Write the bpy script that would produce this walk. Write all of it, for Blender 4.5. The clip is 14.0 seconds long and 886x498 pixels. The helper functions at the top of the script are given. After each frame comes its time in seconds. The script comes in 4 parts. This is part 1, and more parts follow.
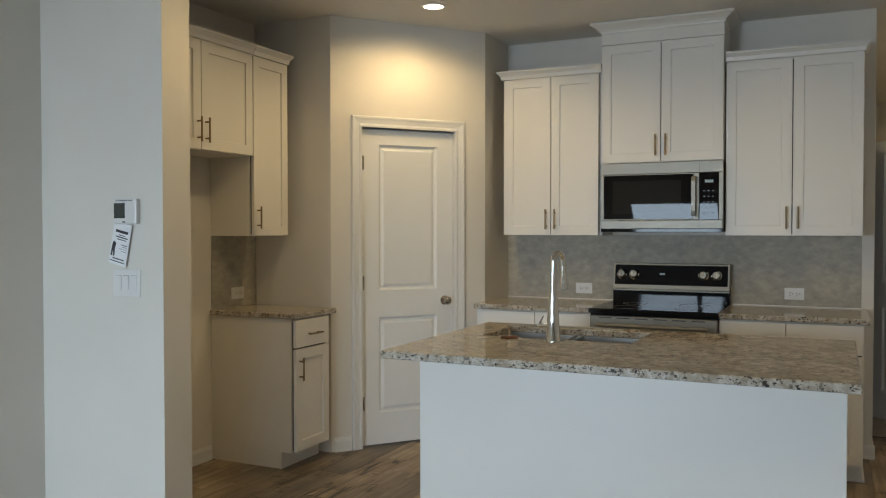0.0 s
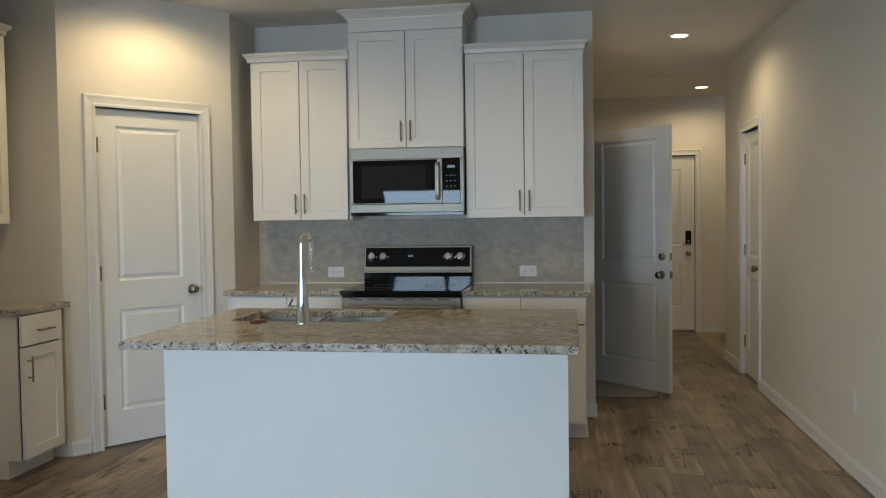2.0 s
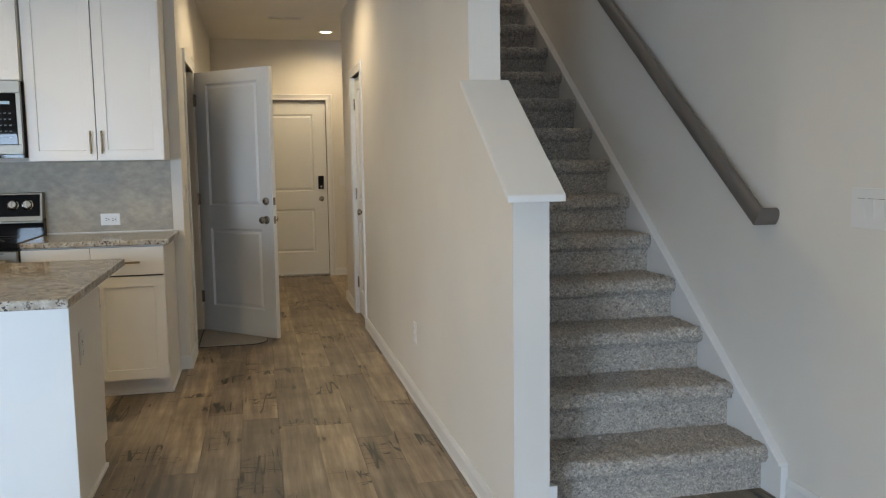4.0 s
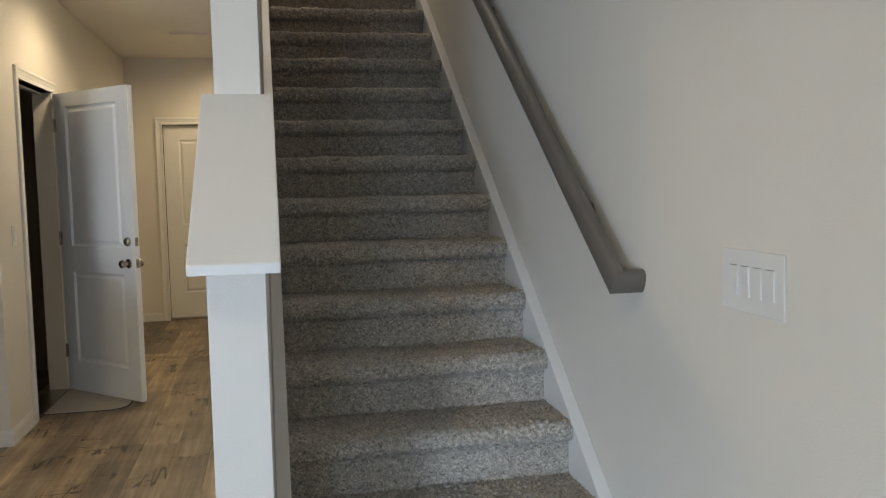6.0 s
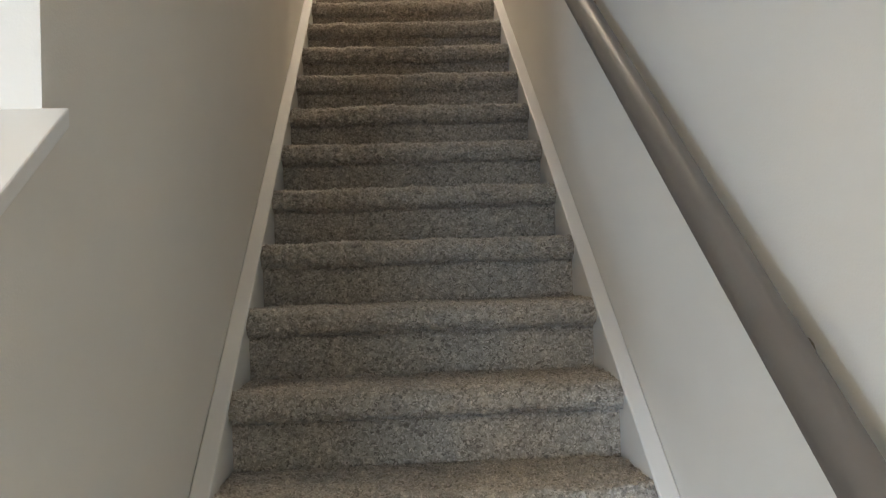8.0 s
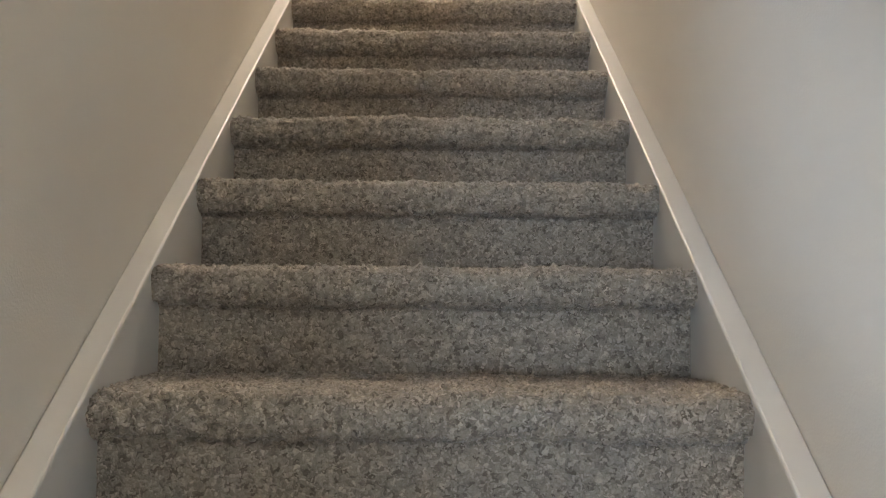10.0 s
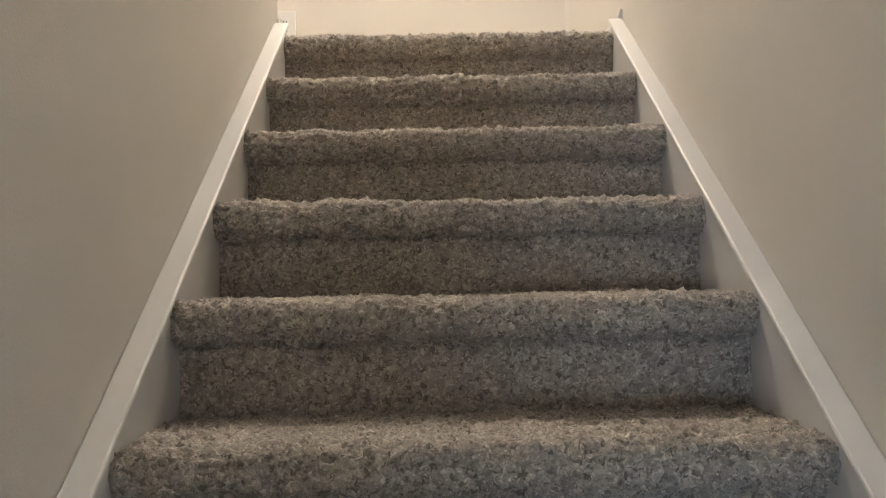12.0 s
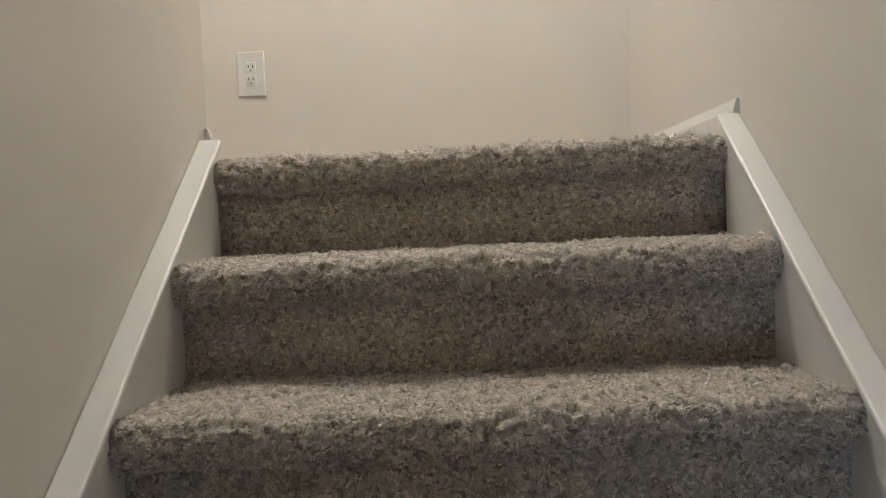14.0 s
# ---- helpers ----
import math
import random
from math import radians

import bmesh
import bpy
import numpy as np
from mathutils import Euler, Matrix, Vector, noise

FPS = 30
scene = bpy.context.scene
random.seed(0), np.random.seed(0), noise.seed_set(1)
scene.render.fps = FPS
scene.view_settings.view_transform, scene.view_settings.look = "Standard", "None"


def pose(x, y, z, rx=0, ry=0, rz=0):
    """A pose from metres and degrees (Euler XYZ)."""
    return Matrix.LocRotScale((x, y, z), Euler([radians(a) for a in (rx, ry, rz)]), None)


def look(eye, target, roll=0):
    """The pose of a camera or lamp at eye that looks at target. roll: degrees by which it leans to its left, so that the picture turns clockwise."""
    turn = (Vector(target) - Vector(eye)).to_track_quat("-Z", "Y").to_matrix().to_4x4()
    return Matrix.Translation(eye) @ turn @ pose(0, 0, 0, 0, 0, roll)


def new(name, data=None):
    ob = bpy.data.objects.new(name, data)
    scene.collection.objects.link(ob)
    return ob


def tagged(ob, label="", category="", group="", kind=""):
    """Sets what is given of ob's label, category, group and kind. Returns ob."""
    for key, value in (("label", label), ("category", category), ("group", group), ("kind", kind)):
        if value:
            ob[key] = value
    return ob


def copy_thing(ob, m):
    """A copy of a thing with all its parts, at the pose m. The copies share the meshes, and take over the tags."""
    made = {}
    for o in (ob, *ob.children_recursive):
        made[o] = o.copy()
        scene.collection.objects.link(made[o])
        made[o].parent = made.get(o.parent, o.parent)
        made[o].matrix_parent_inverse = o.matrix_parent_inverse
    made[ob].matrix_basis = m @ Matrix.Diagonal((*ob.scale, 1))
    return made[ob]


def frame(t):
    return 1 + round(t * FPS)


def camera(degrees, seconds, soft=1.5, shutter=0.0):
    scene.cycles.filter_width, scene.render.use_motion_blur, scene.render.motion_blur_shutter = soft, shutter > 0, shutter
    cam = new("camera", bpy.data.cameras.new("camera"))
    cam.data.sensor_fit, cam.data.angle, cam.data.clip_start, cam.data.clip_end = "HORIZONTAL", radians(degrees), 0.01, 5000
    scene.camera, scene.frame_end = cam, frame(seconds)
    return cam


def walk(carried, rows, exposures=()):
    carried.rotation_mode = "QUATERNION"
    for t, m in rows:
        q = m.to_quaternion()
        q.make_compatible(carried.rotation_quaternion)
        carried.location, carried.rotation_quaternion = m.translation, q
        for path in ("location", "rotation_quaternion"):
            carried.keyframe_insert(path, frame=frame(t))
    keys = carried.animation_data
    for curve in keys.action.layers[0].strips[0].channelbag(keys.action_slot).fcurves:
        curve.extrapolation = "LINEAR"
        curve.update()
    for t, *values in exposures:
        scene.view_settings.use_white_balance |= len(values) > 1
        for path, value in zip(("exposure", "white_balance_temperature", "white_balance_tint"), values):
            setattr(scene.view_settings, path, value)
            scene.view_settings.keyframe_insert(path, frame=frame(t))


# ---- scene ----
cam = camera(56.38, 14.0, soft=1.15)
PATH = [
    (0.0, pose(-1.502, -0.379, 1.399, 88.71, 0.02, 25.49)),
    (0.5, pose(-1.498, -0.382, 1.395, 88.59, 0.38, 19.33)),
    (1.0, pose(-1.494, -0.381, 1.384, 88.34, 0.50, 14.56)),
    (1.5, pose(-1.495, -0.400, 1.378, 88.07, 0.53, 13.35)),
    (2.0, pose(-1.453, -0.401, 1.369, 87.84, 0.76, 8.76)),
    (2.5, pose(-1.380, -0.392, 1.364, 87.48, 0.82, 1.35)),
    (3.0, pose(-1.255, -0.355, 1.353, 86.61, 1.24, -2.34)),
    (3.5, pose(-1.047, -0.322, 1.341, 85.50, 1.21, -5.35)),
    (4.0, pose(-0.821, -0.289, 1.334, 83.93, 0.83, -12.59)),
    (4.2, pose(-0.719, -0.242, 1.332, 83.64, 0.85, -15.74)),
    (6.3, pose(0.270, 0.626, 1.389, 85.60, 1.80, -10.90)),
    (6.5, look((0.345, 0.753, 1.394), (0.695, 2.717, 1.251), -2.3)),
    (7.0, look((0.495, 1.061, 1.433), (0.675, 3.052, 1.424), -1.8)),
    (7.2, pose(0.524, 1.198, 1.421, 89.98, 1.65, -4.28)),
    (9.5, pose(0.640, 2.894, 1.514, 94.75, 1.45, -1.58)),
    (10.0, pose(0.664, 3.136, 1.660, 93.11, -0.49, -0.30)),
    (10.5, pose(0.640, 3.343, 1.834, 93.40, -0.07, -0.63)),
    (11.0, pose(0.620, 3.570, 1.971, 93.92, 0.70, -1.26)),
    (11.5, pose(0.551, 3.799, 2.149, 92.80, 0.83, 0.23)),
    (12.0, pose(0.591, 4.007, 2.296, 92.54, 0.93, -0.49)),
    (12.5, pose(0.580, 4.188, 2.445, 91.72, 1.38, 0.59)),
    (13.0, pose(0.611, 4.398, 2.621, 91.46, 1.20, -1.96)),
    (13.5, pose(0.651, 4.604, 2.773, 88.73, 1.82, -1.08)),
    (14.0, pose(0.636, 4.830, 2.902, 87.87, 2.75, 1.75)),
]
EXPOSURES = [(0.0, -0.93, 7600, 11), (1.5, -0.87, 6900, 9), (3.0, -0.55, 6850, 12), (4.2, -0.10, 6850, 13), (6.3, 0.08, 7000, 13), (7.2, 0.28, 7200, 13), (9.3, 1.48, 7300, 16), (11.5, 1.36, 6700, 15), (14.0, 0.72, 5950, 11)]
P_DOOR, P_WIN, P_CAN, P_HALL, P_ADDED, P_UP = 330.0, 48.0, 84.0, 66.0, 74.0, 33.0
walk(cam, PATH, EXPOSURES)

# ---- world and light ----
RISE, RUN, Y_STEP, Z_STEP, STEPS = 0.1898, 0.2558, 2.5387, -0.008, 16
CEIL, TOP = 2.74, 5.43
Y_HEAD = 6.458
X_STAIR_L, X_STAIR_R = 0.128, 1.152
UP = STEPS * RISE + Z_STEP + 0.005

world = bpy.data.worlds.new("sky")
scene.world = world
world.use_nodes = True
wn, wl = world.node_tree.nodes, world.node_tree.links
sky = wn.new("ShaderNodeTexSky")
sky.sky_type, sky.sun_disc = "NISHITA", False
sky.sun_elevation, sky.sun_rotation = radians(40), radians(60)
wl.new(sky.outputs[0], wn["Background"].inputs[0])
wn["Background"].inputs[1].default_value = 0.12


def lamp(name, kind, m, power, colour, **sizes):
    data = bpy.data.lights.new(name, kind)
    data.energy, data.color = power, colour
    for key, value in sizes.items():
        if key == "size":
            data.size = value
        elif key == "size_y":
            data.shape, data.size_y = "RECTANGLE", value
        elif key == "radius":
            data.shadow_soft_size = value
        elif key == "cone":
            data.spot_size = radians(value)
        elif key == "blend":
            data.spot_blend = value
        elif key == "spread":
            data.spread = radians(value)
    ob = new(name, data)
    ob.matrix_world = m
    return ob


sun = lamp("sun", "SUN", pose(0, -8, 9, 48, 0, 60), 2.0, (1.0, 0.95, 0.88))
sun.data.angle = radians(0.5)
DAY = (0.51, 0.725, 1.0)
lamp("daylight_patio_door", "AREA", pose(-3.80, -3.50, 1.12, 50, 0, 0), P_DOOR, DAY, size=1.30, size_y=1.8, spread=140)
lamp("daylight_window", "AREA", pose(-1.40, -3.50, 1.36, 54, 0, 0), P_WIN, DAY, size=1.15, size_y=1.3, spread=140)
WARM = (1.0, 0.79, 0.44)
WARM_HALL = (1.0, 0.84, 0.56)
# the last three are unseen, added to warm the kitchen and knee wall
DOWNLIGHTS = [(-3.69, 4.08, P_CAN, WARM), (-0.62, 6.17, P_HALL, WARM_HALL), (-0.05, 8.87, P_HALL, WARM_HALL), (-1.85, 3.45, P_ADDED * 0.65, WARM), (-3.45, 2.62, P_ADDED * 0.9, WARM), (-0.75, 1.45, P_ADDED * 0.55, WARM)]
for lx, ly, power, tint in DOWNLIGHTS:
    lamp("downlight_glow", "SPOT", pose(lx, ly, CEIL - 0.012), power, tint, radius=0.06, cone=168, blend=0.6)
lamp("landing_light_glow", "POINT", pose(0.42, 6.70, TOP - 0.24), P_UP, (1.0, 0.955, 0.885), radius=0.14)


# ---- materials ----
def material(name, colour, rough=0.5, metal=0.0):
    m = bpy.data.materials.new(name)
    m.use_nodes = True
    n, l = m.node_tree.nodes, m.node_tree.links
    b = n["Principled BSDF"]
    b.inputs["Base Color"].default_value = (*colour, 1)
    b.inputs["Roughness"].default_value = rough
    b.inputs["Metallic"].default_value = metal
    return m, n, l, b


def mapped(n, l, scale=(1, 1, 1), kind="Object", rand=False):
    tc = n.new("ShaderNodeTexCoord")
    mp = n.new("ShaderNodeMapping")
    mp.inputs["Scale"].default_value = scale
    l.new(tc.outputs[kind], mp.inputs["Vector"])
    if rand:
        info = n.new("ShaderNodeObjectInfo")
        mul = n.new("ShaderNodeMath")
        mul.operation = "MULTIPLY"
        mul.inputs[1].default_value = 37.0
        l.new(info.outputs["Random"], mul.inputs[0])
        comb = n.new("ShaderNodeCombineXYZ")
        for i in range(3):
            l.new(mul.outputs[0], comb.inputs[i])
        l.new(comb.outputs[0], mp.inputs["Location"])
    return mp.outputs[0]


def noise_tex(n, l, vec, scale, detail=4, rough=0.55):
    t = n.new("ShaderNodeTexNoise")
    t.inputs["Scale"].default_value, t.inputs["Detail"].default_value, t.inputs["Roughness"].default_value = scale, detail, rough
    l.new(vec, t.inputs["Vector"])
    return t.outputs["Fac"]


def ramp(n, l, fac, stops):
    r = n.new("ShaderNodeValToRGB")
    e = r.color_ramp.elements
    while len(e) < len(stops):
        e.new(0.5)
    for el, (p, c) in zip(e, stops):
        el.position, el.color = p, (*c, 1)
    l.new(fac, r.inputs["Fac"])
    return r.outputs["Color"]


def mixc(n, l, fac, a, b, mode="MIX"):
    mx = n.new("ShaderNodeMix")
    mx.data_type, mx.blend_type = "RGBA", mode
    for sock, v in ((mx.inputs[0], fac), (mx.inputs[6], a), (mx.inputs[7], b)):
        if isinstance(v, (int, float)):
            sock.default_value = v
        elif isinstance(v, tuple):
            sock.default_value = (*v, 1)
        else:
            l.new(v, sock)
    return mx.outputs[2]


def bump(n, l, b, height, strength, distance=0.01):
    bp = n.new("ShaderNodeBump")
    bp.inputs["Strength"].default_value, bp.inputs["Distance"].default_value = strength, distance
    l.new(height, bp.inputs["Height"])
    l.new(bp.outputs[0], b.inputs["Normal"])


def paint(name, colour, rough=0.55, grain=260, strength=0.12, vary=0.06):
    m, n, l, b = material(name, colour, rough)
    v = mapped(n, l)
    big = noise_tex(n, l, v, 1.3, 3)
    lo, hi = tuple(c * (1 - vary) for c in colour), tuple(min(1, c * (1 + vary)) for c in colour)
    l.new(ramp(n, l, big, [(0.3, lo), (0.7, hi)]), b.inputs["Base Color"])
    fine = noise_tex(n, l, v, grain, 2)
    bump(n, l, b, fine, strength, 0.002)
    rr = n.new("ShaderNodeMapRange")
    rr.inputs[3].default_value, rr.inputs[4].default_value = rough - 0.06, rough + 0.08
    l.new(noise_tex(n, l, v, 7), rr.inputs[0])
    l.new(rr.outputs[0], b.inputs["Roughness"])
    return m


M_WALL = paint("wall_paint", (0.69, 0.65, 0.585), 0.75, 210, 0.22, 0.035)
M_CEIL = paint("ceiling_paint", (0.72, 0.69, 0.64), 0.85, 120, 0.4, 0.03)
M_TRIM = paint("trim_paint", (0.72, 0.705, 0.675), 0.38, 150, 0.05, 0.025)
M_DOOR = paint("door_paint", (0.76, 0.75, 0.72), 0.42, 180, 0.07, 0.03)
M_CAB = paint("cabinet_paint", (0.73, 0.70, 0.65), 0.36, 120, 0.04, 0.02)
M_RAIL = paint("rail_paint", (0.135, 0.115, 0.098), 0.4, 90, 0.1, 0.08)
M_PLAST = paint("white_plastic", (0.70, 0.69, 0.665), 0.3, 60, 0.02, 0.02)
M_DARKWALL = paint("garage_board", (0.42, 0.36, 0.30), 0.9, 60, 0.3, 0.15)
M_CONC = paint("garage_concrete", (0.22, 0.21, 0.20), 0.85, 40, 0.4, 0.15)
# near-black that stands for the shade inside gaps, slots and openings
M_DARK = material("gap_shade_black", (0.02, 0.02, 0.02), 0.6)[0]
M_PAPER = paint("card_paper", (0.78, 0.78, 0.78), 0.6, 90, 0.03, 0.03)
M_INK = material("black_ink", (0.03, 0.03, 0.035), 0.6)[0]
M_LCD = material("grey_lcd", (0.055, 0.065, 0.055), 0.25)[0]
M_KEY = material("faint_key_print", (0.035, 0.037, 0.04), 0.3)[0]
M_GREEN = paint("hedge_backdrop", (0.10, 0.17, 0.06), 0.9, 6, 0.5, 0.5)
M_LAWN = paint("lawn", (0.09, 0.14, 0.05), 0.95, 8, 0.5, 0.4)
M_RUBBER = material("black_rubber", (0.03, 0.03, 0.03), 0.7)[0]


def make_metal(name, colour, rough, scale=(4, 4, 300)):
    m, n, l, b = material(name, colour, rough, 1.0)
    v = mapped(n, l, scale)
    f = noise_tex(n, l, v, 6, 3)
    rr = n.new("ShaderNodeMapRange")
    rr.inputs[3].default_value, rr.inputs[4].default_value = rough * 0.75, rough * 1.35
    l.new(f, rr.inputs[0])
    l.new(rr.outputs[0], b.inputs["Roughness"])
    return m


M_STEEL = make_metal("brushed_steel", (0.26, 0.24, 0.205), 0.44, (2, 300, 300))
M_SINK = make_metal("satin_sink_steel", (0.58, 0.58, 0.57), 0.3, (60, 60, 60))
M_CHROME = make_metal("chrome", (0.78, 0.77, 0.75), 0.09, (30, 30, 30))
M_NICKEL = make_metal("satin_nickel", (0.42, 0.38, 0.33), 0.25, (40, 40, 40))
M_BRONZE = make_metal("champagne_bronze", (0.26, 0.19, 0.11), 0.33, (40, 40, 40))
M_BLACKGLASS = material("black_glass", (0.008, 0.008, 0.009), 0.02)[0]
M_ENAMEL = material("black_enamel", (0.010, 0.010, 0.011), 0.04)[0]
M_OVENGLASS = material("tinted_oven_glass", (0.02, 0.02, 0.02), 0.02)[0]
for dark in (M_BLACKGLASS, M_ENAMEL, M_OVENGLASS):
    dark.node_tree.nodes["Principled BSDF"].inputs["Specular IOR Level"].default_value = 0.16
M_COPPER = make_metal("aged_copper", (0.14, 0.06, 0.035), 0.4, (40, 40, 40))

M_GLOW, gn, gl, gb = material("lamp_lens", (0.9, 0.88, 0.8), 0.5)
gb.inputs["Emission Color"].default_value, gb.inputs["Emission Strength"].default_value = (1.0, 0.86, 0.62, 1), 14.0
M_DISPLAY, dn, dl, db = material("display_digits", (0.1, 0.14, 0.16), 0.4)
db.inputs["Emission Color"].default_value, db.inputs["Emission Strength"].default_value = (0.5, 0.75, 0.9, 1), 0.25

M_GLASS, n_, l_, b_ = material("window_glass", (1, 1, 1), 0.0)
b_.inputs["Transmission Weight"].default_value, b_.inputs["IOR"].default_value = 1.0, 1.45


def make_granite():
    m, n, l, b = material("speckled_granite", (0.6, 0.57, 0.52), 0.085)
    v = mapped(n, l)
    base = ramp(n, l, noise_tex(n, l, v, 30, 6, 0.7), [(0.30, (0.26, 0.215, 0.165)), (0.46, (0.40, 0.35, 0.285)), (0.66, (0.64, 0.60, 0.54))])
    cloud = ramp(n, l, noise_tex(n, l, v, 6.5, 4), [(0.35, (0.80, 0.76, 0.70)), (0.65, (1.0, 1.0, 1.0))])
    col = mixc(n, l, 1.0, base, cloud, "MULTIPLY")
    spot = n.new("ShaderNodeTexNoise")
    spot.inputs["Scale"].default_value, spot.inputs["Detail"].default_value, spot.inputs["Roughness"].default_value = 105, 2.5, 0.6
    vs = mapped(n, l, (0.7, 1.15, 1.0))
    l.new(vs, spot.inputs["Vector"])
    gate = n.new("ShaderNodeMapRange")
    gate.inputs[1].default_value, gate.inputs[2].default_value, gate.inputs[3].default_value, gate.inputs[4].default_value = 0.35, 0.68, -0.05, 0.035
    l.new(noise_tex(n, l, v, 11, 2), gate.inputs[0])
    add = n.new("ShaderNodeMath")
    l.new(spot.outputs["Fac"], add.inputs[0])
    l.new(gate.outputs[0], add.inputs[1])
    dark = ramp(n, l, add.outputs[0], [(0.585, (0, 0, 0)), (0.605, (1, 1, 1))])
    col = mixc(n, l, dark, col, (0.035, 0.03, 0.028))
    grey = ramp(n, l, noise_tex(n, l, v, 68, 2, 0.6), [(0.61, (0, 0, 0)), (0.66, (0.85, 0.85, 0.85))])
    col = mixc(n, l, grey, col, (0.09, 0.07, 0.055))
    l.new(col, b.inputs["Base Color"])
    return m


M_GRANITE = make_granite()


def make_carpet():
    """Twisted tufts about 8 mm across, each with its own tone."""
    m, n, l, b = material("frieze_carpet", (0.3, 0.27, 0.24), 0.95)
    v = mapped(n, l)
    jit = n.new("ShaderNodeTexNoise")
    jit.inputs["Scale"].default_value, jit.inputs["Detail"].default_value = 95, 2
    l.new(v, jit.inputs["Vector"])
    wob = n.new("ShaderNodeMix")
    wob.data_type, wob.blend_type = "RGBA", "LINEAR_LIGHT"
    wob.inputs[0].default_value = 0.012
    l.new(v, wob.inputs[6])
    l.new(jit.outputs["Color"], wob.inputs[7])
    tuft = n.new("ShaderNodeTexVoronoi")
    tuft.inputs["Scale"].default_value = 175
    l.new(wob.outputs[2], tuft.inputs["Vector"])
    sep = n.new("ShaderNodeSeparateColor")
    l.new(tuft.outputs["Color"], sep.inputs[0])
    col = ramp(n, l, sep.outputs[0], [(0.0, (0.21, 0.182, 0.153)), (0.12, (0.31, 0.273, 0.233)), (0.35, (0.43, 0.384, 0.331)), (0.75, (0.52, 0.468, 0.406)), (1.0, (0.70, 0.640, 0.563))])
    # shade between the tufts, painted in by darkening each towards its edge
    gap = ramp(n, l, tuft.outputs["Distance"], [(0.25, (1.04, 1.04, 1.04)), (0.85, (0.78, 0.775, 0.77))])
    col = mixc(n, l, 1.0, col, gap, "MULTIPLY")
    strand = ramp(n, l, noise_tex(n, l, v, 420, 2, 0.6), [(0.3, (0.92, 0.92, 0.92)), (0.7, (1.07, 1.07, 1.07))])
    col = mixc(n, l, 1.0, col, strand, "MULTIPLY")
    blotch = ramp(n, l, noise_tex(n, l, v, 26, 3), [(0.30, (0.88, 0.88, 0.90)), (0.7, (1.08, 1.07, 1.04))])
    col = mixc(n, l, 1.0, col, blotch, "MULTIPLY")
    l.new(col, b.inputs["Base Color"])
    b.inputs["Specular IOR Level"].default_value = 0.1
    b.inputs["Sheen Weight"].default_value = 0.25
    inv = n.new("ShaderNodeMath")
    inv.operation = "SUBTRACT"
    inv.inputs[0].default_value = 1.0
    l.new(tuft.outputs["Distance"], inv.inputs[1])
    bump(n, l, b, inv.outputs[0], 0.4, 0.004)
    return m


M_CARPET = make_carpet()


def make_plank(single):
    m, n, l, b = material("rustic_vinyl_plank", (0.2, 0.15, 0.1), 0.42)
    v = mapped(n, l, (1, 1, 1), "Object", True)
    vs = n.new("ShaderNodeMapping")
    vs.inputs["Scale"].default_value = (9, 0.55, 1)
    l.new(v, vs.inputs["Vector"])
    grain = noise_tex(n, l, vs.outputs[0], 3.0, 8, 0.62)
    col = ramp(n, l, grain, [(0.28, (0.115, 0.088, 0.064)), (0.5, (0.232, 0.184, 0.137)), (0.72, (0.385, 0.316, 0.238))])
    chance = n.new("ShaderNodeObjectInfo").outputs["Random"] if single else n.new("ShaderNodeNewGeometry").outputs["Random Per Island"]
    tone = ramp(n, l, chance, [(0.0, (0.62, 0.61, 0.60)), (0.3, (0.82, 0.80, 0.77)), (0.6, (1.02, 0.98, 0.92)), (1.0, (1.36, 1.28, 1.15))])
    col = mixc(n, l, 1.0, col, tone, "MULTIPLY")
    cloud = ramp(n, l, noise_tex(n, l, v, 3.5, 3), [(0.3, (0.7, 0.7, 0.7)), (0.7, (1.2, 1.2, 1.2))])
    col = mixc(n, l, 1.0, col, cloud, "MULTIPLY")
    lines = []
    for scale, width in (((17.0, 1.3, 1), 0.030), ((3.2, 15.0, 1), 0.014)):
        vc = n.new("ShaderNodeMapping")
        vc.inputs["Scale"].default_value = scale
        l.new(v, vc.inputs["Vector"])
        off = n.new("ShaderNodeMath")
        off.operation, off.inputs[1].default_value = "SUBTRACT", 0.5
        l.new(noise_tex(n, l, vc.outputs[0], 1.0, 1.6, 0.4), off.inputs[0])
        mag = n.new("ShaderNodeMath")
        mag.operation = "ABSOLUTE"
        l.new(off.outputs[0], mag.inputs[0])
        lines.append(ramp(n, l, mag.outputs[0], [(width * 0.35, (1, 1, 1)), (width, (0, 0, 0))]))
    line = mixc(n, l, 1.0, lines[0], lines[1], "LIGHTEN")
    where = ramp(n, l, noise_tex(n, l, v, 2.6, 2), [(0.550, (0, 0, 0)), (0.585, (1.0, 1.0, 1.0))])
    col = mixc(n, l, 1.0, col, ramp(n, l, noise_tex(n, l, v, 2.6, 2), [(0.50, (1, 1, 1)), (0.64, (0.84, 0.81, 0.78))]), "MULTIPLY")
    col = mixc(n, l, mixc(n, l, 1.0, line, where, "MULTIPLY"), col, (0.028, 0.02, 0.014))
    l.new(col, b.inputs["Base Color"])
    rr = n.new("ShaderNodeMapRange")
    rr.inputs[3].default_value, rr.inputs[4].default_value = 0.34, 0.56
    l.new(grain, rr.inputs[0])
    l.new(rr.outputs[0], b.inputs["Roughness"])
    bump(n, l, b, grain, 0.18, 0.003)
    return m


M_PLANK = make_plank(True)
M_PLANK_REST = make_plank(False)


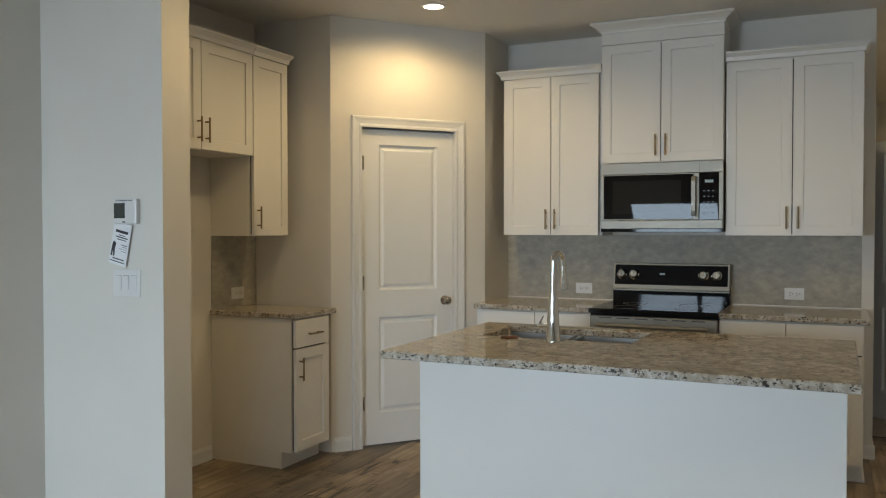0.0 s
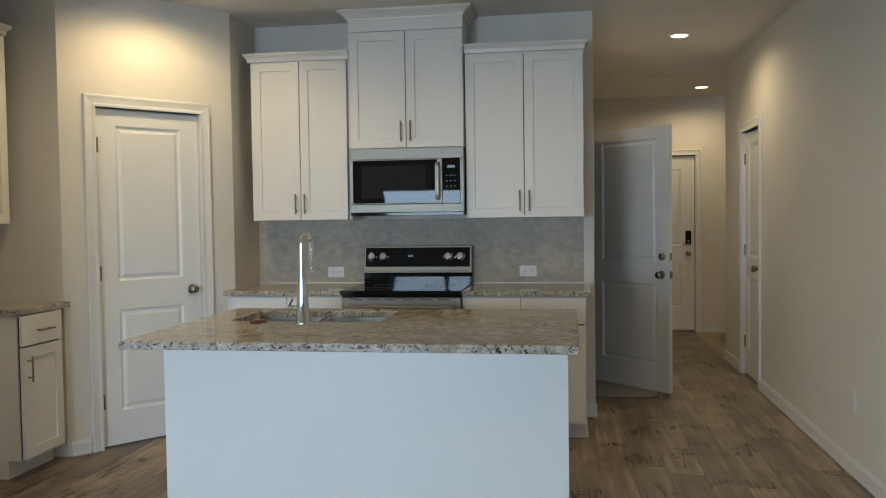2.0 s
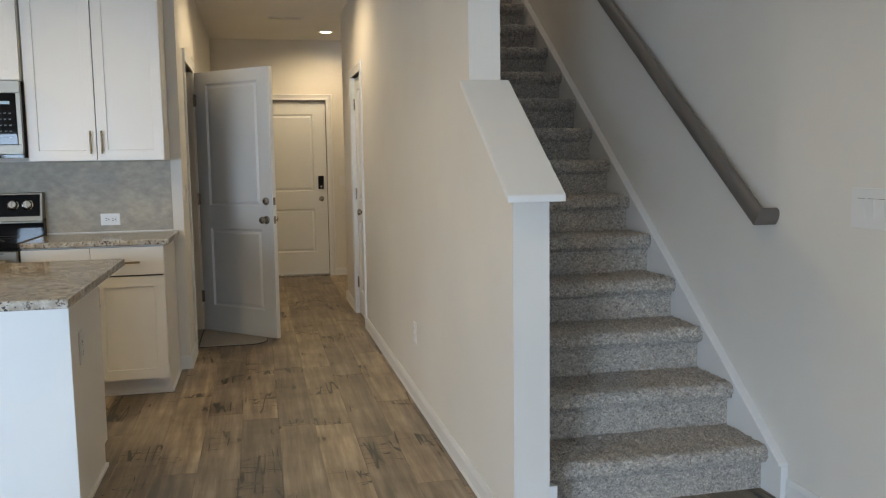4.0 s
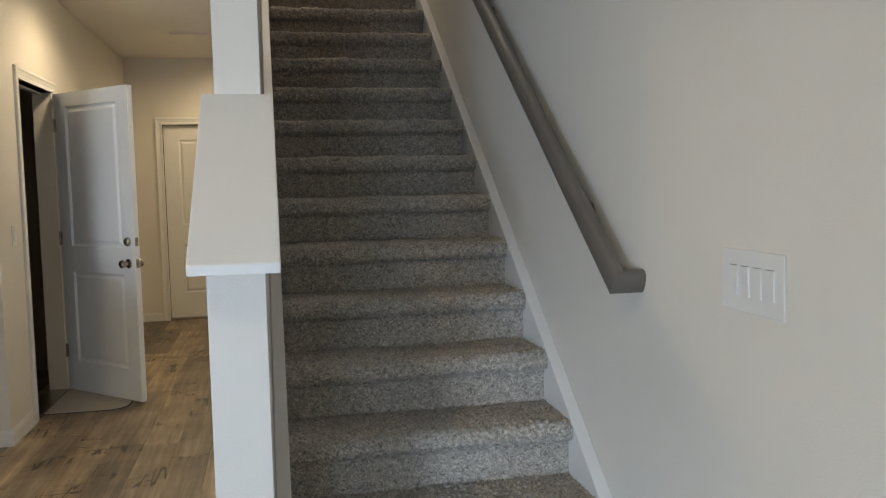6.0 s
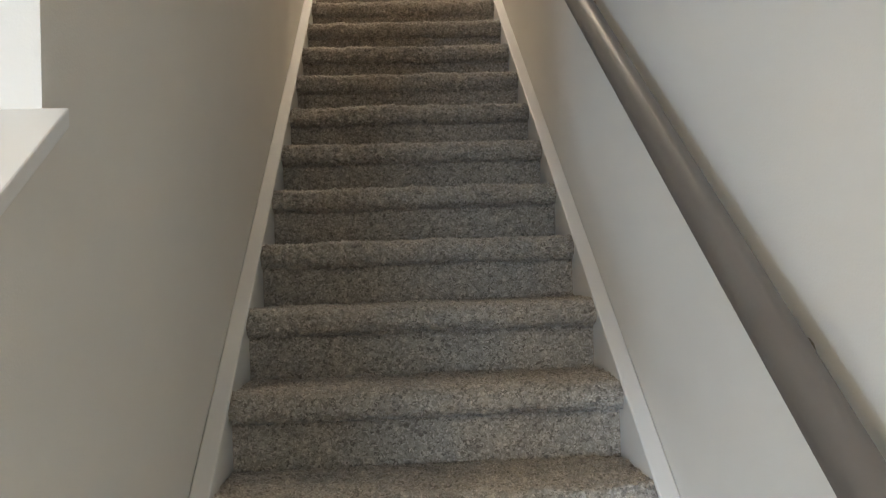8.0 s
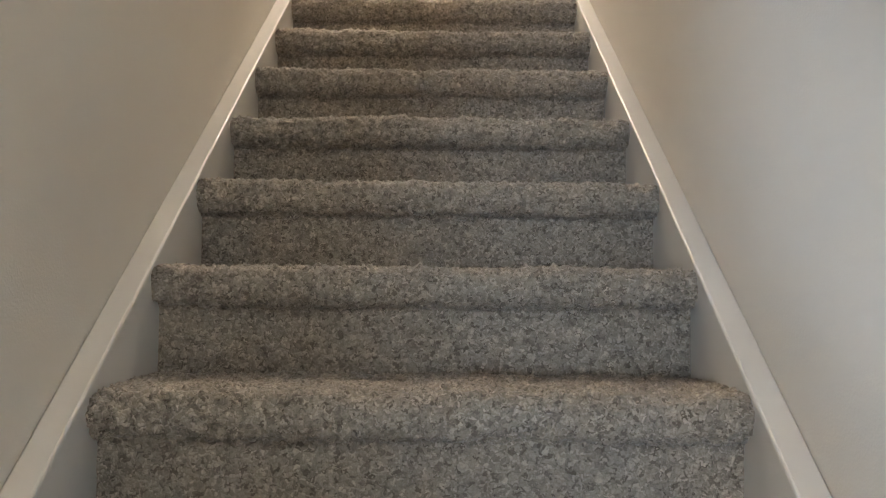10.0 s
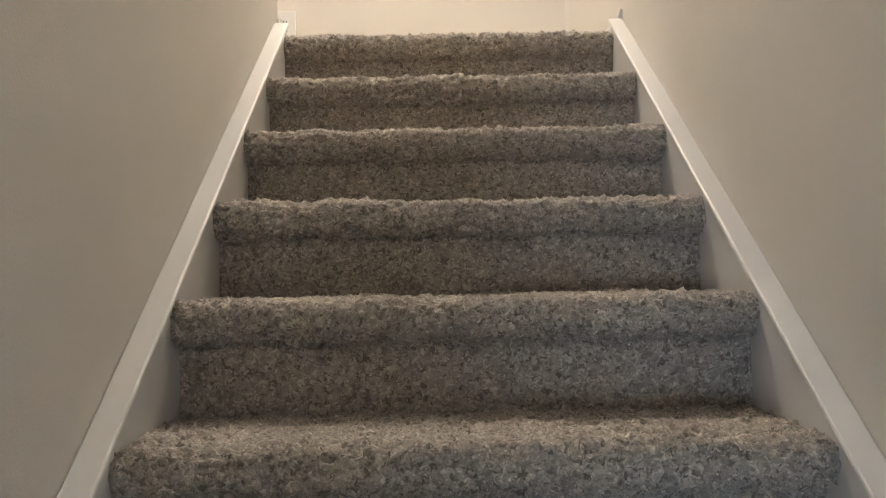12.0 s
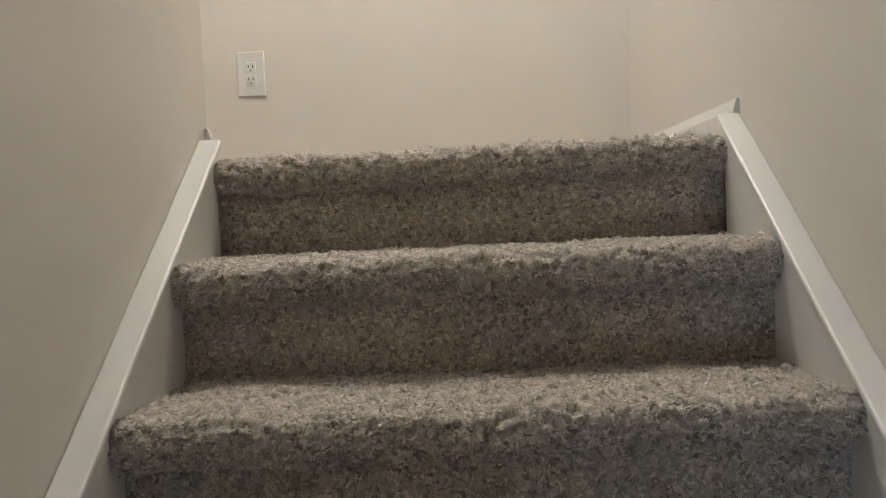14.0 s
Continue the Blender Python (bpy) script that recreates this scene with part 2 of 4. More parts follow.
def make_tile():
    m, n, l, b = material("mottled_grey_backsplash", (0.4, 0.4, 0.38), 0.6)
    tc = n.new("ShaderNodeTexCoord")
    mp = n.new("ShaderNodeMapping")
    mp.inputs["Rotation"].default_value, mp.inputs["Scale"].default_value = (0, radians(38), 0), (1.0, 1.0, 1.5)
    l.new(tc.outputs["Object"], mp.inputs["Vector"])
    a = noise_tex(n, l, mp.outputs[0], 16, 5, 0.62)
    col = ramp(n, l, a, [(0.30, (0.31, 0.285, 0.238)), (0.5, (0.375, 0.347, 0.290)), (0.70, (0.455, 0.418, 0.348))])
    big = ramp(n, l, noise_tex(n, l, mapped(n, l), 4.0, 3), [(0.3, (0.86, 0.87, 0.9)), (0.7, (1.12, 1.1, 1.06))])
    l.new(mixc(n, l, 1.0, col, big, "MULTIPLY"), b.inputs["Base Color"])
    bump(n, l, b, a, 0.15, 0.004)
    return m


M_TILE = make_tile()


def make_mat_fabric():
    m, n, l, b = material("woven_doormat", (0.3, 0.28, 0.25), 0.95)
    v = mapped(n, l)
    a = noise_tex(n, l, v, 150, 3)
    l.new(ramp(n, l, a, [(0.3, (0.30, 0.265, 0.22)), (0.7, (0.56, 0.51, 0.44))]), b.inputs["Base Color"])
    bump(n, l, b, a, 0.6, 0.004)
    return m


M_MAT = make_mat_fabric()


# ---- building helpers ----
def finish(bm):
    bmesh.ops.remove_doubles(bm, verts=bm.verts, dist=1e-5)
    bmesh.ops.recalc_face_normals(bm, faces=bm.faces)
    return bm


def box(x0, y0, z0, x1, y1, z1, bevel=0.0, bm=None):
    own = bmesh.new()
    bmesh.ops.create_cube(own, size=1, matrix=Matrix.LocRotScale(((x0 + x1) / 2, (y0 + y1) / 2, (z0 + z1) / 2), None, (x1 - x0, y1 - y0, z1 - z0)))
    if bevel:
        bmesh.ops.bevel(own, geom=own.edges[:], offset=bevel, segments=2, affect="EDGES", profile=0.5)
    return joined(bm, own)


def joined(bm, own):
    if bm is None:
        return own
    tmp = bpy.data.meshes.new("tmp")
    own.to_mesh(tmp)
    own.free()
    bm.from_mesh(tmp)
    bpy.data.meshes.remove(tmp)
    return bm


def tube(points, radius, sides=12, bm=None, cap=True):
    """A round bar along points; radius may be a list."""
    own = bmesh.new()
    pts = [Vector(p) for p in points]
    rad = radius if isinstance(radius, (list, tuple)) else [radius] * len(pts)
    rings = []
    side = None
    for i, p in enumerate(pts):
        d = (pts[min(i + 1, len(pts) - 1)] - pts[max(i - 1, 0)]).normalized()
        if side is None:
            side = d.orthogonal().normalized()
        else:
            side = (side - d * side.dot(d)).normalized()
        up = d.cross(side)
        rings.append([own.verts.new(p + (side * math.cos(a) + up * math.sin(a)) * rad[i]) for a in (2 * math.pi * k / sides for k in range(sides))])
    for r0, r1 in zip(rings, rings[1:]):
        for k in range(sides):
            own.faces.new((r0[k], r0[(k + 1) % sides], r1[(k + 1) % sides], r1[k]))
    if cap:
        own.faces.new(rings[0][::-1])
        own.faces.new(rings[-1])
    bmesh.ops.recalc_face_normals(own, faces=own.faces)
    return joined(bm, own)


def prism(outline, axis, a, b, bevel=0.0, bm=None):
    """A flat outline pushed along an axis from a to b. The outline's two numbers are the other two axes in order."""
    own = bmesh.new()

    def at(p, t):
        return {"x": (t, p[0], p[1]), "y": (p[0], t, p[1]), "z": (p[0], p[1], t)}[axis]
    lo = [own.verts.new(at(p, a)) for p in outline]
    hi = [own.verts.new(at(p, b)) for p in outline]
    own.faces.new(lo)
    own.faces.new(hi[::-1])
    for i in range(len(lo)):
        j = (i + 1) % len(lo)
        own.faces.new((lo[i], hi[i], hi[j], lo[j]))
    bmesh.ops.recalc_face_normals(own, faces=own.faces)
    if bevel:
        bmesh.ops.bevel(own, geom=own.edges[:], offset=bevel, segments=2, affect="EDGES", profile=0.5)
    return joined(bm, own)


def swept(lines, bm=None, ends=True):
    """A skin over polylines of equal length, closed round the profile."""
    own = bmesh.new()
    rows = [[own.verts.new(p) for p in line] for line in lines]
    k = len(rows)
    for i in range(k):
        r0, r1 = rows[i], rows[(i + 1) % k]
        for j in range(len(r0) - 1):
            own.faces.new((r0[j], r0[j + 1], r1[j + 1], r1[j]))
    if ends:
        own.faces.new([r[0] for r in rows])
        own.faces.new([r[-1] for r in rows][::-1])
    bmesh.ops.recalc_face_normals(own, faces=own.faces)
    return joined(bm, own)


def mesh_of(name, bm, mat, smooth=False):
    me = bpy.data.meshes.new(name)
    bm.to_mesh(me)
    bm.free()
    me.materials.append(mat)
    if smooth:
        me.shade_smooth()
        me.set_sharp_from_angle(angle=radians(40))
    return me


def part(name, bm, mat, parent, label="", smooth=False):
    ob = new(name, mesh_of(name, bm, mat, smooth))
    ob.parent = parent
    if label:
        tagged(ob, label)
    return ob


def thing(name, label, category, m=None, group="", kind=""):
    ob = new(name)
    ob.empty_display_size = 0.1
    if m is not None:
        ob.matrix_world = m
    return tagged(ob, label, category, group, kind)


def solid(name, bm, mat, label, category, kind="structure", smooth=False):
    return tagged(new(name, mesh_of(name, bm, mat, smooth)), label, category, "", kind)


def wall_y(x0, x1, y0, y1, z0, z1, holes=()):
    """A wall whose length runs along x; holes are (x0, x1, z0, z1)."""
    bm, x = bmesh.new(), x0
    for a, b, c, d in sorted(holes):
        box(x, y0, z0, a, y1, z1, bm=bm)
        if c > z0:
            box(a, y0, z0, b, y1, c, bm=bm)
        if d < z1:
            box(a, y0, d, b, y1, z1, bm=bm)
        x = b
    box(x, y0, z0, x1, y1, z1, bm=bm)
    return bm


def turned(bm, m):
    bmesh.ops.transform(bm, matrix=m, verts=bm.verts)
    return bm


def panel_board(w, h, t, rects, rings):
    """A board, front at y = 0 towards -y, with moulded panels on both faces. rects share one x range and go upwards."""
    bm = bmesh.new()
    x0, x1 = rects[0][0], rects[0][1]
    zs = [0.0]
    for r in rects:
        zs += [r[2], r[3]]
    zs.append(h)
    for face in (0, 1):
        def P(x, z, d):
            return bm.verts.new((x, d if face == 0 else t - d, z))
        for i in range(len(zs) - 1):
            a, b = zs[i], zs[i + 1]
            cols = [(0, x0), (x1, w)] + ([(x0, x1)] if i % 2 == 0 else [])
            for c0, c1 in cols:
                bm.faces.new((P(c0, a, 0), P(c1, a, 0), P(c1, b, 0), P(c0, b, 0)))
        for r in rects:
            prev = None
            for ins, d in rings:
                cur = [(r[0] + ins, r[2] + ins, d), (r[1] - ins, r[2] + ins, d), (r[1] - ins, r[3] - ins, d), (r[0] + ins, r[3] - ins, d)]
                if prev:
                    for k in range(4):
                        q = (k + 1) % 4
                        bm.faces.new((P(*prev[k]), P(*prev[q]), P(*cur[q]), P(*cur[k])))
                prev = cur
            bm.faces.new([P(*c) for c in prev])
    for quad in (((0, 0, 0), (0, t, 0), (0, t, h), (0, 0, h)), ((w, 0, 0), (w, t, 0), (w, t, h), (w, 0, h)), ((0, 0, 0), (w, 0, 0), (w, t, 0), (0, t, 0)), ((0, 0, h), (w, 0, h), (w, t, h), (0, t, h))):
        bm.faces.new([bm.verts.new(c) for c in quad])
    return finish(bm)


MOULD = [(0.0, 0.0), (0.004, 0.004), (0.012, 0.0125), (0.020, 0.013), (0.036, 0.005), (0.040, 0.004)]
SHAKER = [(0.0, 0.0), (0.0015, 0.0085), (0.004, 0.009)]
CASING = [(0.0, 0.0), (0.0, 0.011), (0.012, 0.013), (0.022, 0.010), (0.045, 0.014), (0.056, 0.018), (0.066, 0.018), (0.070, 0.013), (0.070, 0.0)]


def casing(w, h, sill=False):
    """Moulded trim round an opening w x h, flat against y = 0, standing out towards -y."""
    lines = []
    for o, p in CASING:
        if sill:
            lines.append([(-o, -p, -o), (-o, -p, h + o), (w + o, -p, h + o), (w + o, -p, -o), (-o, -p, -o)])
        else:
            lines.append([(-o, -p, 0), (-o, -p, h + o), (w + o, -p, h + o), (w + o, -p, 0)])
    return swept(lines, ends=not sill)


def round_knob(parent, x, y, z, out, mat=None, scale=1.0):
    """A door knob with its rose; out is -1 or 1 along y."""
    prof = [(0.0, 0.030), (0.006, 0.031), (0.009, 0.026), (0.012, 0.012), (0.030, 0.011), (0.036, 0.020), (0.045, 0.0265), (0.055, 0.027), (0.063, 0.022), (0.067, 0.010)]
    bm = tube([(x, y + out * a * scale, z) for a, r in prof], [r * scale for a, r in prof], 18)
    return part("door_knob", bm, mat or M_NICKEL, parent, "round satin nickel knob", True)


def hinge(parent, x, y, z):
    bm = box(x - 0.004, y - 0.003, z - 0.045, x + 0.016, y + 0.004, z + 0.045, 0.0008)
    tube([(x - 0.002, y - 0.006, z - 0.048), (x - 0.002, y - 0.006, z + 0.048)], 0.006, 8, bm)
    return part("hinge", bm, M_NICKEL, parent, "dull nickel butt hinge")


def door(name, label, m, w, h, hinge_left=True, knob_z=0.92, deadbolt=False, thick=0.035, m_leaf=None):
    """An interior door in its casing; local x along the wall from the left jamb, front towards -y."""
    d = thing(name, label, "door", m, "", "structure")
    part("door_casing", casing(w + 0.01, h + 0.012), M_TRIM, d, "white moulded door casing")
    jam = box(-0.005, 0.0, 0, 0.0, 0.118, h + 0.012)
    box(w + 0.010, 0.0, 0, w + 0.015, 0.118, h + 0.012, bm=jam)
    box(-0.005, 0.0, h + 0.012, w + 0.015, 0.118, h + 0.017, bm=jam)
    box(0.0, 0.062, 0, 0.012, 0.095, h + 0.012, bm=jam)
    box(w - 0.002, 0.062, 0, w + 0.010, 0.095, h + 0.012, bm=jam)
    box(0.012, 0.062, h, w - 0.002, 0.095, h + 0.012, bm=jam)
    turned(jam, pose(0.0, 0.002, 0))
    part("door_jamb", jam, M_TRIM, d)
    mg = 0.118
    slab = part("door_slab", panel_board(w, h - 0.012, thick, [(mg, w - mg, 0.205, 0.825), (mg, w - mg, 1.0, 1.94)], MOULD), M_DOOR, d, "white two-panel moulded door leaf")
    slab.matrix_basis = m_leaf if m_leaf is not None else pose(0.005, 0.022, 0.012)
    kx = w - 0.062 if hinge_left else 0.062
    round_knob(slab, kx, 0.0, knob_z, -1)
    round_knob(slab, kx, thick, knob_z, 1)
    if deadbolt:
        for out, yy in ((-1, 0.0), (1, thick)):
            bm = tube([(kx, yy + out * a, knob_z + 0.14) for a in (0, 0.01, 0.018, 0.024)], [0.030, 0.029, 0.024, 0.012], 18)
            part("deadbolt", bm, M_NICKEL, slab, "round nickel deadbolt", True)
        ex = w if hinge_left else 0.0
        for dz in (0.0, 0.14):
            part("latch_plate", box(ex - 0.002, thick / 2 - 0.012, knob_z + dz - 0.028, ex + 0.0015, thick / 2 + 0.012, knob_z + dz + 0.028, 0.0006), M_NICKEL, slab, "dark latch plate in the door edge")
        part("latch_bolt", tube([(ex, thick / 2, knob_z), (ex + 0.012, thick / 2, knob_z)], 0.008, 8), M_NICKEL, slab)
    hx = 0.0 if hinge_left else w
    for hz in (0.27, 1.05, 1.82):
        hinge(slab, hx - (0.0 if hinge_left else 0.012), 0.0, hz)
    return d


def plate(name, label, category, m, w, h, kind_of):
    """A wall plate lying on y = 0, facing -y, centred."""
    p = thing(name, label, category, m)
    part("cover_plate", box(-w / 2, -0.006, -h / 2, w / 2, 0.0, h / 2, 0.002), M_PLAST, p)
    if kind_of == "duplex_flat":
        for sx in (-0.0195, 0.0195):
            bm = box(sx - 0.0165, -0.0085, -0.0175, sx + 0.0165, -0.006, 0.0175, 0.001)
            s = part("socket", bm, M_PLAST, p)
            g = bmesh.new()
            for dx, dz, lw, lh in ((-0.004, 0.0068, 0.010, 0.0034), (-0.004, -0.0068, 0.010, 0.0034), (0.010, 0, 0.006, 0.006)):
                box(sx + dx - lw / 2, -0.0089, dz - lh / 2, sx + dx + lw / 2, -0.0084, dz + lh / 2, bm=g)
            part("socket_slots", g, M_DARK, s)
    elif kind_of == "duplex":
        for sz in (-0.0195, 0.0195):
            bm = box(-0.0165, -0.0085, sz - 0.0165, 0.0165, -0.006, sz + 0.0165, 0.001)
            s = part("socket", bm, M_PLAST, p)
            g = bmesh.new()
            for dx, dz, lw, lh in ((-0.0068, 0.004, 0.003, 0.009), (0.0068, 0.004, 0.003, 0.009), (0, -0.009, 0.005, 0.005)):
                box(dx - lw / 2, -0.0089, sz + dz - lh / 2, dx + lw / 2, -0.0084, sz + dz + lh / 2, bm=g)
            part("socket_slots", g, M_DARK, s)
    else:
        count = kind_of
        for i in range(count):
            cx = (i - (count - 1) / 2) * 0.046
            tilt = 0.002 if i % 2 == 0 else -0.002
            fr = box(cx - 0.0172, -0.0066, -0.034, cx + 0.0172, -0.006, 0.034)
            part("rocker_gap", fr, M_PLAST, p)
            own = bmesh.new()
            ys = (-0.0075 - max(tilt, 0), -0.0075 - max(-tilt, 0))
            vs = [own.verts.new(c) for c in ((cx - 0.0155, -0.006, -0.0325), (cx + 0.0155, -0.006, -0.0325), (cx + 0.0155, -0.006, 0.0325), (cx - 0.0155, -0.006, 0.0325), (cx - 0.0155, ys[0], -0.0325), (cx + 0.0155, ys[0], -0.0325), (cx + 0.0155, ys[1], 0.0325), (cx - 0.0155, ys[1], 0.0325))]
            for f in ((0, 1, 2, 3), (4, 5, 6, 7), (0, 1, 5, 4), (1, 2, 6, 5), (2, 3, 7, 6), (3, 0, 4, 7)):
                own.faces.new([vs[k] for k in f])
            bmesh.ops.recalc_face_normals(own, faces=own.faces)
            part("rocker_switch", own, M_PLAST, p)
            part("rocker_shadow_line", box(cx - 0.0155, -0.0069, 0.0326, cx + 0.0155, -0.0064, 0.0339), M_DARK, p)
    return p


BASE_H = 0.088


def baseboard(x0, y0, x1, y1, z=0.0, label="white moulded baseboard along the wall"):
    """Runs from p0 to p1; the room lies to the right of that direction."""
    d = Vector((x1 - x0, y1 - y0, 0))
    nrm = Vector((d.y, -d.x, 0)).normalized()
    prof = [(0, 0), (0.016, 0), (0.016, 0.012), (0.0125, 0.018), (0.0125, BASE_H - 0.022), (0.009, BASE_H - 0.012), (0.006, BASE_H), (0, BASE_H)]
    lines = [[Vector((x0, y0, z + h)) + nrm * o, Vector((x1, y1, z + h)) + nrm * o] for o, h in prof]
    return solid("baseboard", swept(lines), M_TRIM, label, "baseboard")


# ---- the large structure ----
XL, XH, XR = -4.95, -1.298, X_STAIR_R
Y_BACK, Y_STUB, Y_RANGE, Y_FRONT = -3.6, 2.38, 5.28, 9.53
DIAG_A, DIAG_B = Vector((-4.365, 3.993)), Vector((-3.673, 4.840))
WALL_LABEL = "greige painted drywall wall, smooth matt finish"

solid("subfloor", box(-5.07, -3.72, -0.14, 1.27, 9.65, -0.012), M_CONC, "plain slab under the plank floor", "floor")
solid("wall_left", box(XL - 0.12, Y_BACK - 0.12, 0, XL, 3.99, CEIL), M_WALL, WALL_LABEL, "wall")
solid("wall_stub", box(XL, Y_STUB, 0, -4.185, 2.552, CEIL), M_WALL, "short greige wall end beside the refrigerator space", "wall")
solid("wall_alcove", box(XL - 0.12, 3.993, 0, -4.365, 4.11, CEIL), M_WALL, WALL_LABEL, "wall")
dd = (DIAG_B - DIAG_A)
DIAG_LEN, DIAG_ANG = dd.length, math.degrees(math.atan2(dd.y, dd.x))
DIAG = pose(DIAG_A.x, DIAG_A.y, 0, 0, 0, DIAG_ANG)
PD0, PD_W = 0.206, 0.648
solid("wall_pantry", turned(wall_y(0, DIAG_LEN, 0, 0.11, 0, CEIL, [(PD0 - 0.005, PD0 + PD_W + 0.015, 0, 2.057)]), DIAG), M_WALL, "angled greige pantry wall across the kitchen corner", "wall")
solid("wall_pantry_side", box(-3.79, 4.84, 0, -3.673, Y_RANGE, CEIL), M_WALL, WALL_LABEL, "wall")
solid("wall_range", box(-3.79, Y_RANGE, 0, XH, Y_RANGE + 0.12, CEIL), M_WALL, "greige kitchen wall behind the range", "wall")
GAR0, GAR1 = 5.785, 6.555
gar = turned(wall_y(5.40, 9.65, 0, 0.12, 0, CEIL, [(GAR0 - 0.005, GAR1 + 0.005, 0, 2.057)]), pose(XH, 0, 0, 0, 0, 90))
solid("wall_hall_left", gar, M_WALL, WALL_LABEL, "wall")
FD0, FD_W = -0.945, 0.914
solid("wall_front", wall_y(XH - 0.12, 1.27, Y_FRONT, Y_FRONT + 0.12, 0, CEIL, [(FD0 - 0.005, FD0 + FD_W + 0.015, 0, 2.057)]), M_WALL, "greige entry wall round the front door", "wall")
CL0, CL_W = 6.345, 0.62
solid("wall_knee", prism([(2.335, 0), (2.90, 0), (2.90, 1.6232), (2.335, 1.2382)], "x", 0, X_STAIR_L), M_WALL, "low greige knee wall with a sloping top beside the stairs", "wall")
hole = wall_y(2.90, 7.75, 0, X_STAIR_L, 0, CEIL, [(CL0 - 0.015, CL0 + CL_W + 0.005, 0, 2.057)])
bmesh.ops.transform(hole, matrix=Matrix(((0, 1, 0, 0), (1, 0, 0, 0), (0, 0, 1, 0), (0, 0, 0, 1))), verts=hole.verts)
bmesh.ops.reverse_faces(hole, faces=hole.faces)
solid("wall_stair_left", hole, M_WALL, "greige wall between hall and stairs", "wall")
solid("wall_stair_upper", box(0, 2.90, CEIL, X_STAIR_L, Y_HEAD, TOP), M_WALL, "upper greige wall beside the stairs", "wall")
solid("wall_closet_back", box(X_STAIR_L, 7.63, 0, XR, 7.75, CEIL), M_WALL, WALL_LABEL, "wall")
bm = box(XR, Y_BACK - 0.12, 0, XR + 0.12, 9.65, CEIL + 0.12)
box(XR, 2.78, CEIL + 0.12, XR + 0.12, 7.535, TOP, bm=bm)
solid("wall_stair_right", bm, M_WALL, "tall greige wall beside the stairs", "wall")
PD = (-4.52, -2.68, 0.0, 2.06)
WINDOWS = ((-2.15, -0.95, 0.62, 2.06),)
solid("wall_back", wall_y(XL - 0.12, XR + 0.12, Y_BACK - 0.12, Y_BACK, 0, CEIL, [PD, *WINDOWS]), M_WALL, "greige living room wall with patio door and windows", "wall")
solid("wall_stairwell_head", box(X_STAIR_L, 2.78, CEIL + 0.12, XR, 2.90, TOP), M_WALL, WALL_LABEL, "wall")
Y_FAR = 7.415
solid("wall_landing_far", box(-2.6, Y_FAR, CEIL + 0.12, XR, Y_FAR + 0.12, TOP), M_WALL, "pale greige wall facing the top of the stairs", "wall")
solid("wall_landing_left", box(-2.72, 6.338, CEIL + 0.12, -2.6, Y_FAR + 0.12, TOP), M_WALL, WALL_LABEL, "wall")
solid("wall_landing_near", box(-2.6, 6.338, CEIL + 0.12, 0.0, Y_HEAD, TOP), M_WALL, WALL_LABEL, "wall")
bm = box(-5.07, -3.72, CEIL, 1.27, 2.90, CEIL + 0.12)
box(-5.07, 2.90, CEIL, 0.0, 9.65, CEIL + 0.12, bm=bm)
box(0.0, Y_HEAD, CEIL, XR, 9.65, CEIL + 0.12, bm=bm)
solid("ceiling", bm, M_CEIL, "white textured drywall ceiling", "ceiling")
solid("ceiling_upstairs", box(-2.72, 2.78, TOP, 1.27, 7.535, TOP + 0.12), M_CEIL, "white drywall ceiling over the landing", "ceiling")
bm = box(-3.9, 5.40, -0.1, XH - 0.12, 7.4, -0.02)
solid("floor_garage", bm, M_CONC, "bare concrete garage floor", "floor")
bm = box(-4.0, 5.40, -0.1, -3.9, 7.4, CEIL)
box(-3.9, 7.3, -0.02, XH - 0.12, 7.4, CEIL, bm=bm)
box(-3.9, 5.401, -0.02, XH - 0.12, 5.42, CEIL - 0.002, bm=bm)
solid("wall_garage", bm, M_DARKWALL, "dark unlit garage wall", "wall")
solid("trim_threshold", box(XH - 0.125, GAR0, -0.02, XH + 0.005, GAR1, 0.012, 0.003), M_NICKEL, "metal door threshold at the garage opening", "threshold")

# outdoors behind the camera
solid("ground", box(-400, -800, -0.3, 400, -3.72, -0.2), M_LAWN, "green lawn behind the house", "ground")
solid("backdrop", box(-40, -40.5, -0.2, 40, -40, 7), M_GREEN, "green tree line across the yard", "backdrop")

# baseboards: fixed coordinate, from, to, and the side they face
for axis, at, a, b, out in (("x", XL, 2.552, 3.55, 1), ("x", XL, Y_BACK, Y_STUB, 1), ("x", XH, Y_RANGE, GAR0 - 0.08, 1), ("x", XH, GAR1 + 0.08, Y_FRONT, 1), ("x", -4.185, Y_STUB, 2.552, 1),
                            ("x", 0.0, 2.336, 6.272, -1), ("x", 0.0, 7.045, 7.75, -1), ("x", XR, Y_BACK, 2.452, -1),
                            ("y", Y_STUB, XL, -4.169, -1), ("y", Y_FRONT, XH, FD0 - 0.08, -1), ("y", Y_FRONT, FD0 + FD_W + 0.085, XR, -1), ("y", Y_RANGE, -1.363, XH + 0.016, -1), ("y", 2.552, XL, -4.169, 1), ("y", 7.75, -0.016, XR, 1)):
    if axis == "x":
        baseboard(at, a, at, b) if out > 0 else baseboard(at, b, at, a)
    else:
        baseboard(b, at, a, at) if out > 0 else baseboard(a, at, b, at)
